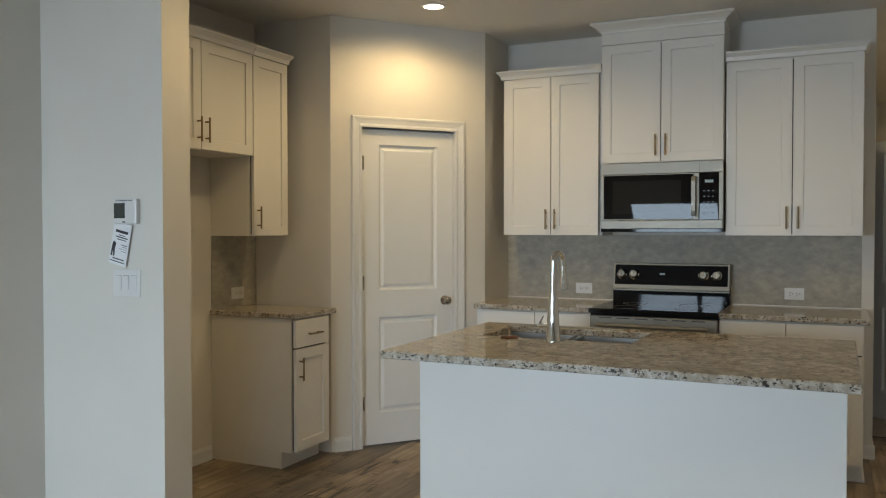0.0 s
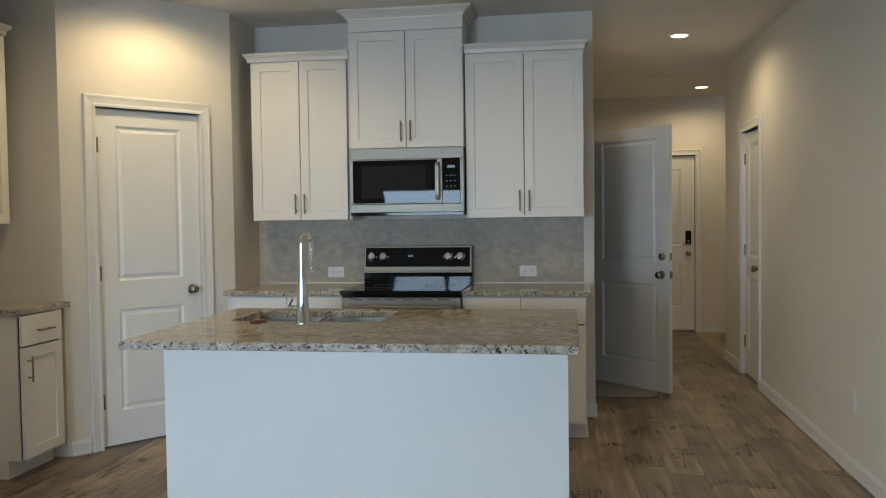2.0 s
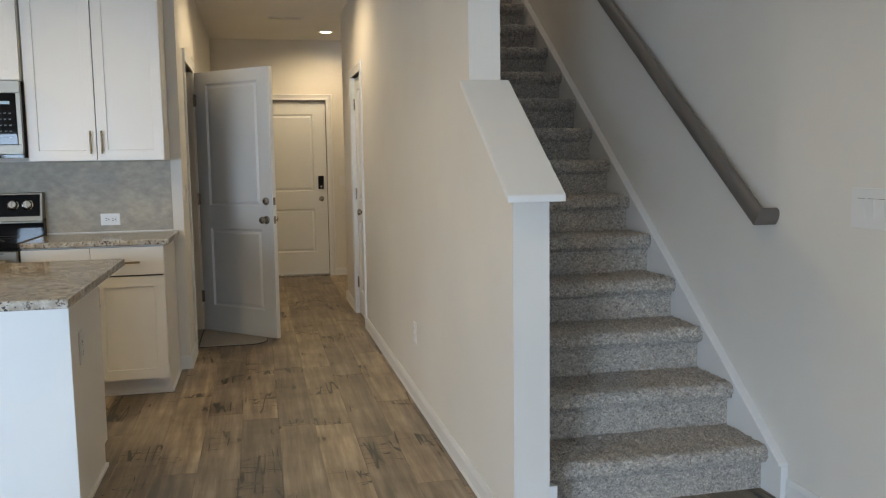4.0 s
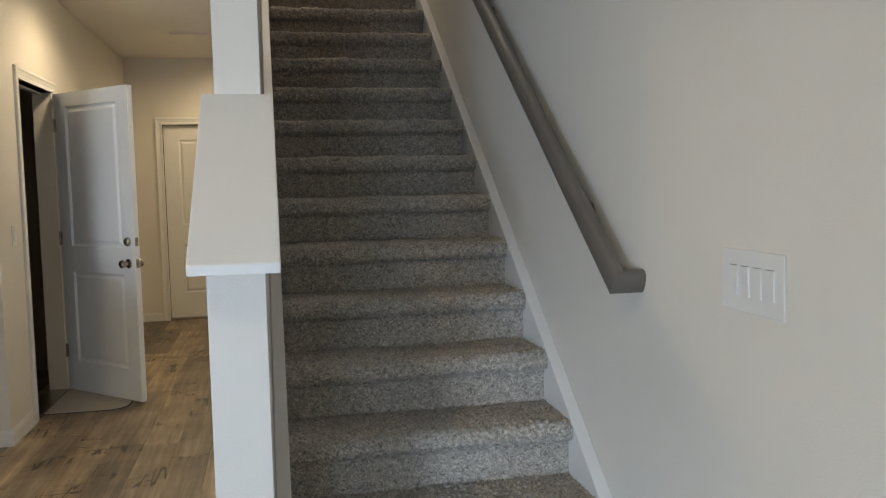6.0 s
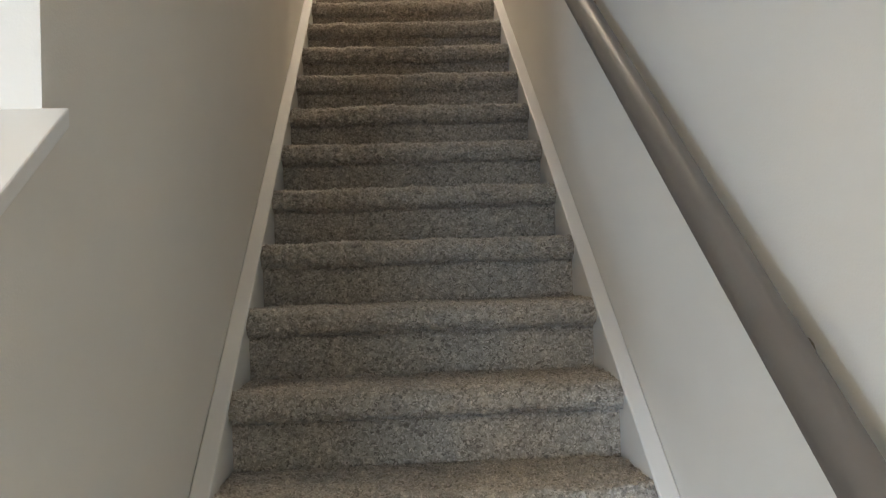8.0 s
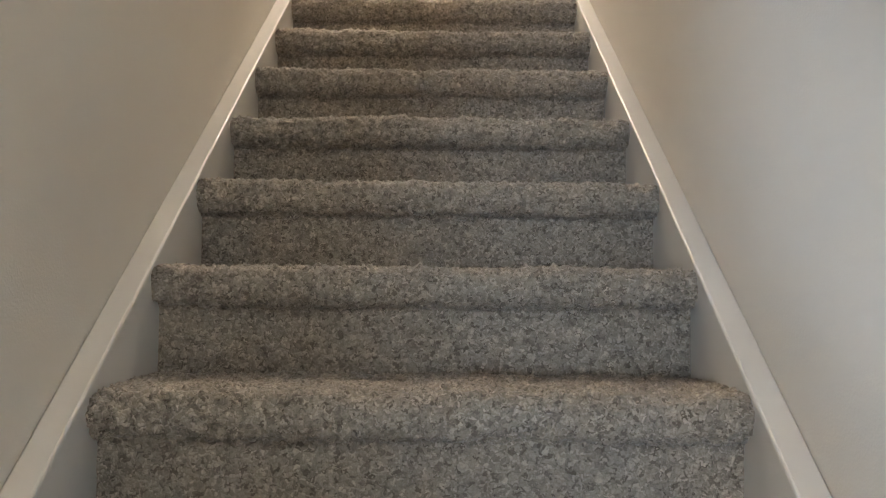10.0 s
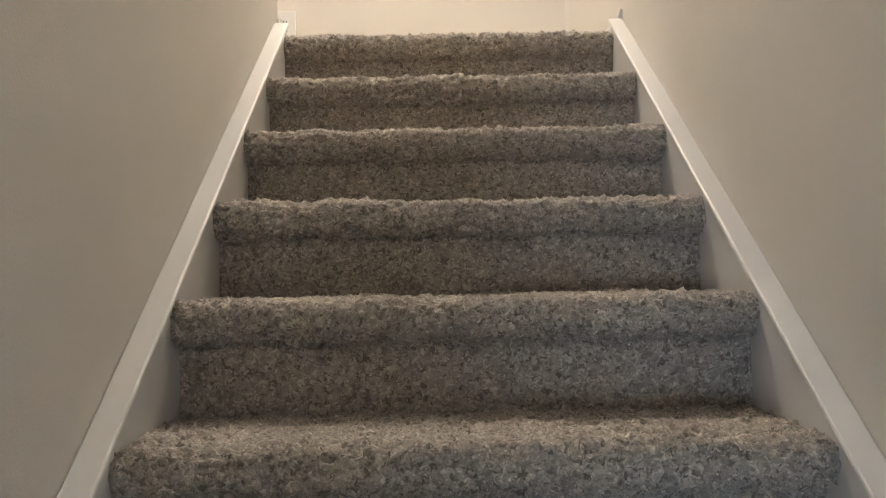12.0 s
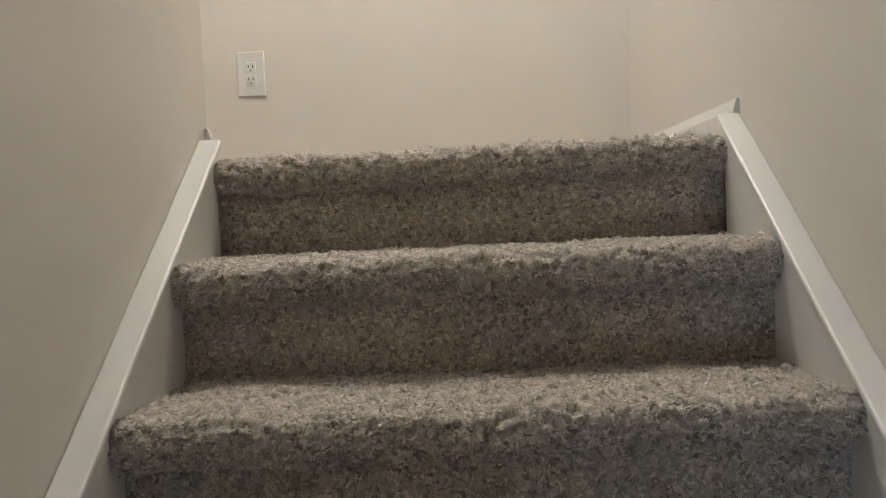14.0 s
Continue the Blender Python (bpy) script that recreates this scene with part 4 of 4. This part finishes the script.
part("back_panel", box(-3.072, 2.69, 0.0, -1.465, 2.71, 0.8835, 0.002), M_CAB, isl, "plain white back panel")
part("end_post", box(-1.532, 2.7105, 0.0, -1.468, 2.80, 0.8835, 0.002), M_CAB, isl, "white boxed post under the overhang")
part("toe_kick", box(-3.0, 2.71, 0.0, -1.548, 3.535, 0.0995), M_CAB, isl)
part("side_panel", box(-1.548, 2.8005, 0.0, -1.532, 3.535, 0.883, 0.001, bm=box(-1.548, 3.535, 0.0995, -1.532, 3.605, 0.883, 0.001)), M_CAB, isl, "plain white end panel")
part("shoe_moulding", box(-1.532, 2.80, 0, -1.520, 3.535, 0.016, bm=box(-1.468, 2.69, 0, -1.456, 2.812, 0.016, bm=box(-3.072, 2.678, 0, -1.456, 2.69, 0.016))), M_TRIM, isl)
for i in range(4):
    a = -2.99 + i * 0.358
    dr = shaker(isl, "cabinet_door", 0.0, 0.355, 0.11, 0.86)
    dr.matrix_basis = pose(a + 0.356, 3.62, 0.11, 0, 0, 180)
    bar_pull(dr, 0.034 if i % 2 else 0.322, 0.0, 0.63)

# sink
sink = thing("kitchen_sink", "stainless steel undermount sink in the island", "sink", pose(0, 0, 0))
sx0, sy0, sx1, sy1 = SINK
bm = bmesh.new()
e = 0.006
mids = (sx0 + sx1) / 2
for a, b in ((sx0 - e, mids - 0.012), (mids + 0.012, sx1 + e)):
    for bx in ((a, sy0 - e, 0.69, b, sy1 + e, 0.70), (a, sy0 - e, 0.70, a + 0.008, sy1 + e, 0.883), (b - 0.008, sy0 - e, 0.70, b, sy1 + e, 0.883), (a + 0.008, sy0 - e, 0.70, b - 0.008, sy0 + 0.002, 0.883), (a + 0.008, sy1 - 0.002, 0.70, b - 0.008, sy1 + e, 0.883)):
        box(*bx, bm=bm)
part("bowl", bm, M_SINK, sink)
part("divider", box(mids - 0.013, sy0 - e, 0.70, mids + 0.013, sy1 + e, 0.862, 0.004), M_SINK, sink)
for cx in ((sx0 + mids) / 2, (mids + sx1) / 2):
    part("drain", tube([(cx, 3.34, 0.70), (cx, 3.34, 0.7035), (cx, 3.34, 0.701)], [0.045, 0.042, 0.025], 20), M_CHROME, sink, "chrome drain", True)

fa = thing("kitchen_faucet", "tall chrome pull-down faucet on the island", "faucet", pose(-2.615, 3.07, 0.916))
part("base", tube([(0, 0, 0), (0, 0, 0.004), (0, 0, 0.01), (0, 0, 0.12), (0, 0, 0.205)], [0.034, 0.034, 0.031, 0.0245, 0.0185], 20), M_CHROME, fa, "", True)
part("riser", tube([(0, 0, 0.206), (0, 0, 0.30)], 0.0155, 18), M_CHROME, fa, "", True)
arc = []
for i in range(13):
    a = radians(180 - i * 15)
    arc.append((0.010 + 0.010 * math.cos(a), 0.036 + 0.036 * math.cos(a), 0.352 + 0.034 * math.sin(a)))
arc = [(0, 0, 0.30)] + arc + [(0.0205, 0.073, 0.325)]
part("spout", tube(arc, 0.0125, 14), M_CHROME, fa, "chrome gooseneck spout", True)
part("collar", tube([(0, 0, 0.199), (0, 0, 0.206)], 0.0168, 18), M_NICKEL, fa)
part("spray_head", tube([(0.0205, 0.073, 0.326), (0.021, 0.074, 0.305), (0.022, 0.078, 0.25), (0.023, 0.081, 0.222)], [0.0125, 0.0135, 0.0145, 0.0170], 16), M_CHROME, fa, "chrome spray head", True)
lev = part("lever", tube([(-0.018, 0, 0.066), (-0.062, 0.0, 0.066), (-0.070, 0, 0.066)], [0.013, 0.013, 0.009], 12), M_CHROME, fa, "chrome side lever", True)
part("lever_handle", tube([(-0.068, 0, 0.052), (-0.062, 0.004, 0.078), (-0.046, 0.008, 0.108)], [0.006, 0.0055, 0.004], 8), M_CHROME, lev, "", True)
st = thing("sink_stopper", "reddish brown sink stopper lying on the granite", "stopper", pose(-2.83, 3.10, 0.916))
part("disc", tube([(0, 0, 0), (0, 0, 0.004), (0, 0, 0.009), (0, 0, 0.010)], [0.038, 0.04, 0.034, 0.02], 20), M_COPPER, st, "", True)
part("knob", tube([(0, 0, 0.010), (0, 0, 0.035), (0, 0, 0.04)], [0.007, 0.006, 0.009], 10), M_CHROME, st, "", True)


# backsplash
def backsplash(m, w, z0, z1, label):
    ob = solid("backsplash", box(0, -0.006, z0, w, -0.0004, z1, 0.0012), M_TILE, label, "backsplash")
    ob.matrix_world = m
    return ob


backsplash(pose(-3.673, Y_RANGE, 0), 2.308, 0.917, 1.366, "mottled grey tile backsplash behind the range")
solid("trim_splash_edge", box(-3.673, Y_RANGE - 0.012, 0.9165, -2.88, Y_RANGE - 0.0075, 0.922, bm=box(-2.118, Y_RANGE - 0.012, 0.9165, -1.365, Y_RANGE - 0.0075, 0.922)), M_TRIM, "pale caulk line above the counter", "trim")
backsplash(pose(XL, 3.562, 0, 0, 0, 90), 0.43, 0.917, 1.366, "mottled grey tile backsplash over the narrow counter")

# ---- range ----
rg = thing("electric_range", "freestanding electric range in black glass and stainless steel", "stove", pose(-2.498, 4.60, 0))
W2 = 0.379
part("body", box(-W2, 0.03, 0.03, W2, 0.672, 0.895, 0.004), M_ENAMEL, rg, "black enamel oven body")
ck = part("cooktop", box(-W2 - 0.004, -0.012, 0.896, W2 + 0.004, 0.60, 0.922, 0.005), M_BLACKGLASS, rg, "black glass ceramic cooktop")
for cx, cy, cr in ((-0.19, 0.15, 0.10), (0.19, 0.15, 0.085), (-0.19, 0.42, 0.075), (0.19, 0.42, 0.10)):
    ring = swept([[(cx + r * math.cos(a), cy + r * math.sin(a), z) for a in (2 * math.pi * k / 40 for k in range(41))] for r, z in ((cr, 0.9222), (cr, 0.9226), (cr - 0.003, 0.9226), (cr - 0.003, 0.9222))], ends=False)
    part("burner_ring", ring, M_STEEL, ck, "thin grey burner outline")
part("backguard", box(-W2, 0.60, 0.90, W2, 0.672, 1.02, 0.003), M_ENAMEL, rg, "black lower backguard")
pan = part("control_frame", prism([(0.585, 1.005), (0.672, 1.005), (0.672, 1.178), (0.617, 1.178)], "x", -W2, W2, 0.004), M_STEEL, rg, "stainless frame of the control panel")


def on_panel(u, v, out):
    """A point on the sloping control face: u across, v up in metres from its foot, out from it."""
    ang = math.atan2(0.032, 0.173)
    return (u, 0.585 + v * math.sin(ang) - out * math.cos(ang), 1.005 + v * math.cos(ang) + out * math.sin(ang))


own = bmesh.new()
cs = [(-W2 + 0.014, 0.030, 0.0), (W2 - 0.014, 0.030, 0.0), (W2 - 0.014, 0.164, 0.0), (-W2 + 0.014, 0.164, 0.0)]
lo = [own.verts.new(on_panel(u, v, -0.001)) for u, v, o in cs]
hi = [own.verts.new(on_panel(u, v, 0.0025)) for u, v, o in cs]
own.faces.new(hi)
for k in range(4):
    own.faces.new((lo[k], lo[(k + 1) % 4], hi[(k + 1) % 4], hi[k]))
bmesh.ops.recalc_face_normals(own, faces=own.faces)
face = part("control_glass", own, M_BLACKGLASS, pan, "glossy black control panel")
for u in (-0.318, -0.236, 0.214, 0.296):
    prof = [(0.002, 0.034), (0.008, 0.033), (0.012, 0.028), (0.028, 0.025), (0.033, 0.020)]
    kb = part("knob", tube([on_panel(u, 0.100, a) for a, r in prof], [r for a, r in prof], 20), M_CHROME, rg, "bright steel burner knob", True)
    g = bmesh.new()
    p0, p1 = on_panel(u, 0.082, 0.034), on_panel(u, 0.118, 0.034)
    tube([p0, p1], 0.004, 6, g)
    part("grip", g, M_CHROME, kb)
own = bmesh.new()
for du, dv, w_, h_ in ((-0.05, 0.105, 0.034, 0.012),):
    q = [own.verts.new(on_panel(du + sx_ * w_ / 2, dv + sz_ * h_ / 2, 0.0032)) for sx_, sz_ in ((-1, -1), (1, -1), (1, 1), (-1, 1))]
    own.faces.new(q)
part("clock_display", own, M_DISPLAY, face, "dim clock display")
part("trim_strip", box(-W2, 0.572, 0.995, W2, 0.600, 1.0045, 0.002), M_STEEL, rg)
od = part("oven_door", box(-W2 + 0.003, 0.0, 0.235, W2 - 0.003, 0.029, 0.878, 0.005), M_STEEL, rg, "stainless oven door")
part("oven_window", box(-0.25, -0.003, 0.40, 0.25, -0.0005, 0.72, 0.001), M_OVENGLASS, od)
hb = tube([(-0.33, -0.05, 0.825), (0.33, -0.05, 0.825)], 0.012, 14)
for s in (-0.31, 0.31):
    tube([(s, 0.0, 0.825), (s, -0.05, 0.825)], 0.009, 10, hb)
part("oven_handle", hb, M_STEEL, od, "", True)
for i in range(6):
    part("vent_slot", box(-0.32 + i * 0.11, -0.0015, 0.863, -0.24 + i * 0.11, 0.0, 0.869), M_DARK, od, "dark vent slot")
part("storage_drawer", box(-W2 + 0.003, 0.0, 0.06, W2 - 0.003, 0.029, 0.228, 0.004), M_STEEL, rg)

# ---- microwave ----
mw = thing("microwave_oven", "stainless over-the-range microwave with black glass door", "microwave", pose(-2.511, 4.915, 1.388))
part("body", box(-0.377, 0.03, 0.0, 0.377, 0.362, 0.440, 0.003), M_ENAMEL, mw, "dark microwave case")
part("steel_rail", box(-0.379, -0.004, 0.020, 0.379, 0.029, 0.075, 0.003), M_STEEL, mw, "brushed steel strip")
part("steel_rail", box(-0.379, -0.004, 0.368, 0.379, 0.029, 0.440, 0.003), M_STEEL, mw, "brushed steel strip")
part("steel_rail", box(0.3545, -0.004, 0.0755, 0.379, 0.029, 0.3675, 0.002), M_STEEL, mw, "brushed steel strip")
dr = part("microwave_door", box(-0.379, -0.006, 0.0755, 0.238, 0.029, 0.3675, 0.003), M_STEEL, mw, "stainless door frame")
part("door_glass", box(-0.358, -0.0085, 0.082, 0.205, -0.0055, 0.361, 0.001), M_BLACKGLASS, dr, "glossy black door window")
part("door_mesh", box(-0.30, -0.0089, 0.115, 0.13, -0.0084, 0.325), M_OVENGLASS, dr, "slightly paler viewing window")
hb = prism([(-0.006, 0.10), (-0.040, 0.105), (-0.046, 0.13), (-0.046, 0.315), (-0.040, 0.34), (-0.006, 0.345), (-0.006, 0.33), (-0.030, 0.325), (-0.034, 0.305), (-0.034, 0.14), (-0.030, 0.12), (-0.006, 0.115)], "x", 0.196, 0.222, 0.002)
part("handle", hb, M_STEEL, dr, "vertical steel handle")
cp = part("control_panel", box(0.2395, -0.006, 0.0755, 0.354, 0.029, 0.3675, 0.002), M_BLACKGLASS, mw, "black touch control panel")
part("display", box(0.272, -0.0072, 0.305, 0.322, -0.0060, 0.322), M_DISPLAY, cp)
for i in range(5):
    for j in range(3):
        part("key", box(0.262 + j * 0.026, -0.0068, 0.115 + i * 0.034, 0.274 + j * 0.026, -0.0058, 0.121 + i * 0.034), M_KEY, cp, "faint key mark")
# black strip in place of the shade in the seam
part("door_split", box(0.2382, -0.0046, 0.0205, 0.2393, 0.0, 0.4395), M_DARK, mw, "thin black strip standing for the shade in the gap beside the controls")
part("vent_grille", box(-0.377, -0.002, 0.0, 0.377, 0.029, 0.0195, 0.001), M_ENAMEL, mw)

# ---- wall plates ----
plate("outlet", "white duplex outlet set sideways in the backsplash", "outlet", pose(-3.10, Y_RANGE - 0.0062, 0.995), 0.116, 0.074, "duplex_flat")
plate("outlet", "white duplex outlet set sideways in the backsplash beside the range", "outlet", pose(-1.742, Y_RANGE - 0.0062, 0.998), 0.116, 0.074, "duplex_flat")
plate("outlet", "white duplex outlet set sideways over the narrow counter", "outlet", pose(XL + 0.0062, 3.797, 1.002, 0, 0, 90), 0.116, 0.074, "duplex_flat")
plate("outlet", "white duplex outlet low on the hall wall", "outlet", pose(0, 4.148, 0.392, 0, 0, -90), 0.072, 0.116, "duplex")
plate("outlet", "white duplex outlet on the end panel of the island", "outlet", pose(-1.532, 3.17, 0.62, 0, 0, 90), 0.080, 0.130, "duplex")
plate("light_switch", "white double rocker switch beside the front door", "switch", pose(0.172, Y_FRONT, 1.12), 0.118, 0.118, 2)
plate("light_switch", "white four-gang rocker switch beside the stairs", "switch", pose(XR, 2.038, 1.157, 0, 0, -90), 0.232, 0.136, 4)
plate("light_switch", "white three-gang switch below the thermostat", "switch", pose(-4.401, Y_STUB, 1.162), 0.164, 0.122, 3)
plate("outlet", "white duplex outlet low beside the stairs", "outlet", pose(XR, 1.662, 0.365, 0, 0, -90), 0.072, 0.116, "duplex")
plate("outlet", "white duplex outlet on the landing wall", "outlet", pose(-0.020, Y_FAR, 3.380), 0.086, 0.138, "duplex")
plate("light_switch", "white switch plate beside the garage door", "switch", pose(XH, 5.54, 1.14, 0, 0, 90), 0.072, 0.118, 1)

th = thing("thermostat", "white wall thermostat with a small grey display", "thermostat", pose(-4.387, Y_STUB, 1.484))
part("case", box(-0.070, -0.026, -0.056, 0.070, 0.0, 0.058, 0.006), M_PLAST, th)
part("display", box(-0.064, -0.0275, -0.030, 0.002, -0.0255, 0.038, 0.0005), M_LCD, th, "grey liquid crystal display")
part("top_vent", box(-0.055, -0.0265, 0.047, 0.045, -0.0258, 0.050), M_LCD, th)
part("button", box(-0.012, -0.0275, -0.050, 0.004, -0.0255, -0.044), M_LCD, th)

cd = thing("hanging_card", "white printed card hanging askew from the thermostat", "card", pose(-4.411, Y_STUB - 0.012, 1.432, 0, 12.5, 0))
part("paper", box(-0.052, -0.0012, -0.192, 0.056, 0.0012, 0.0), M_PAPER, cd)
ink = bmesh.new()
for a, b, c, d in ((-0.034, -0.046, 0.040, -0.034), (-0.012, -0.058, 0.026, -0.054), (-0.03, -0.068, 0.044, -0.063), (-0.02, -0.078, 0.036, -0.074), (-0.03, -0.168, 0.04, -0.163), (-0.046, -0.180, 0.044, -0.176), (0.008, -0.100, 0.046, -0.097), (0.02, -0.108, 0.046, -0.106), (0.0, -0.118, 0.044, -0.1165), (0.016, -0.128, 0.046, -0.126)):
    box(a, -0.0019, b, c, -0.0012, d, bm=ink)
part("printed_lines", ink, M_INK, cd, "unreadable black printed lines")
fig = prism([(-0.046, -0.157), (-0.038, -0.157), (-0.034, -0.128), (-0.030, -0.157), (-0.022, -0.157), (-0.024, -0.118), (-0.020, -0.100), (-0.030, -0.088), (-0.040, -0.092), (-0.044, -0.112)], "y", -0.0019, -0.0012)
part("printed_mark", fig, M_INK, cd, "small dark printed shape")

# ---- ceiling fittings ----
rl = thing("recessed_light", "round white recessed ceiling light, switched on", "ceiling light", pose(0, 0, CEIL), "recessed downlights")
part("trim_ring", swept([[(r * math.cos(a), r * math.sin(a), z) for a in (2 * math.pi * k / 36 for k in range(37))] for r, z in ((0.078, 0.0), (0.078, -0.006), (0.060, -0.008), (0.058, 0.0))], ends=False), M_TRIM, rl, "", True)
part("lens", tube([(0, 0, -0.002), (0, 0, -0.006)], 0.058, 32), M_GLOW, rl, "glowing warm lens")
# the last three fittings are unseen ones, made for the added lamps
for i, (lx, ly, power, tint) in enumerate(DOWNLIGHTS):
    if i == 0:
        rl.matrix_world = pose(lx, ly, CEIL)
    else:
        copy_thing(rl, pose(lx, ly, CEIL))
vt = thing("ceiling_vent", "white slotted air vent in the hall ceiling", "vent", pose(-0.51, 8.07, CEIL))
part("frame", box(-0.17, -0.055, -0.006, 0.17, -0.038, 0, bm=box(-0.17, 0.038, -0.006, 0.17, 0.055, 0, bm=box(-0.17, -0.038, -0.006, -0.152, 0.038, 0, bm=box(0.152, -0.038, -0.006, 0.17, 0.038, 0)))), M_CEIL, vt)
# black sheet in place of the shade behind the slats
part("backing", box(-0.152, -0.038, -0.001, 0.152, 0.038, -0.0005), M_DARK, vt, "black sheet standing for the shade inside the vent")
for i in range(3):
    s = box(-0.152, -0.006, -0.001, 0.152, 0.006, 0.0008)
    turned(s, pose(0, -0.025 + i * 0.025, -0.0045, 22))
    part("slat", s, M_CEIL, vt)
ul = thing("landing_light", "round flush ceiling light over the landing", "ceiling light", pose(0.42, 6.70, TOP))
part("base", tube([(0, 0, 0), (0, 0, -0.03)], 0.13, 28), M_NICKEL, ul, "", True)
part("shade", tube([(0, 0, -0.031), (0, 0, -0.06), (0, 0, -0.085), (0, 0, -0.095)], [0.15, 0.145, 0.10, 0.03], 28), M_GLOW, ul, "glowing frosted shade", True)

# ---- doormat ----
mt = []
for x, y, r, a0, a1 in ((-1.288, 5.905, 0.0, 0, 0), (-0.93, 5.905, 0.13, 270, 360), (-0.93, 6.50, 0.13, 0, 90), (-1.288, 6.63, 0.0, 0, 0)):
    if r == 0:
        mt.append((x, y))
    else:
        for i in range(7):
            a = radians(a0 + (a1 - a0) * i / 6)
            mt.append((x + r * math.cos(a), y + r + r * math.sin(a) if a0 == 270 else y + r * math.sin(a)))
dm = thing("doormat", "pale grey woven doormat with rounded corners before the garage door", "doormat", pose(0, 0, 0))
part("pad", prism(mt, "z", 0.0005, 0.009, 0.002), M_MAT, dm)
cx_, cy_ = -1.07, 6.26
part("rubber_edge", prism([(cx_ + (x - cx_) * 1.02, cy_ + (y - cy_) * 1.02) for x, y in mt], "z", 0.0004, 0.004), M_RUBBER, dm, "dark rubber edge")

# ---- plank floor ----
PW, PL = 0.182, 1.22
fl = thing("floor", "rustic brown vinyl plank floor running down the hall", "floor", pose(0, 0, 0), "", "structure")
rng = random.Random(4)
cache = {}


def plank_mesh(w, length):
    key = (round(w, 3), round(length, 2))
    if key not in cache:
        c, g = 0.0013, 0.0002
        own = bmesh.new()
        w_, l_ = key
        r0 = [own.verts.new((x, y, -0.011)) for x, y in ((g, g), (w_ - g, g), (w_ - g, l_ - g), (g, l_ - g))]
        r1 = [own.verts.new((x, y, -c)) for x, y in ((g, g), (w_ - g, g), (w_ - g, l_ - g), (g, l_ - g))]
        r2 = [own.verts.new((x, y, 0)) for x, y in ((g + c, g + c), (w_ - g - c, g + c), (w_ - g - c, l_ - g - c), (g + c, l_ - g - c))]
        own.faces.new(r2)
        for a, b in ((r0, r1), (r1, r2)):
            for k in range(4):
                own.faces.new((a[k], a[(k + 1) % 4], b[(k + 1) % 4], b[k]))
        bmesh.ops.recalc_face_normals(own, faces=own.faces)
        cache[key] = mesh_of("plank", own, M_PLANK)
    return cache[key]


x = XL
rest = bmesh.new()
while x < XR - 0.01:
    w = min(PW, XR - x)
    y = -3.6 - rng.uniform(0.0, PL)
    while y < Y_FRONT - 0.01:
        a, b = max(y, Y_BACK), min(y + PL, Y_FRONT)
        if b - a > 0.04 and b > 1.2:
            ob = new("plank", plank_mesh(w, b - a))
            ob.location = (x, a, 0)
            ob.parent = fl
        elif b - a > 0.04:
            box(x + 0.0002, a + 0.0002, -0.011, x + w - 0.0002, b - 0.0002, 0.0, 0.0012, bm=rest)
        y += PL
    x += PW
tagged(part("planks_behind", rest, M_PLANK_REST, fl), "same brown planks towards the back windows", "", "", "stuff")
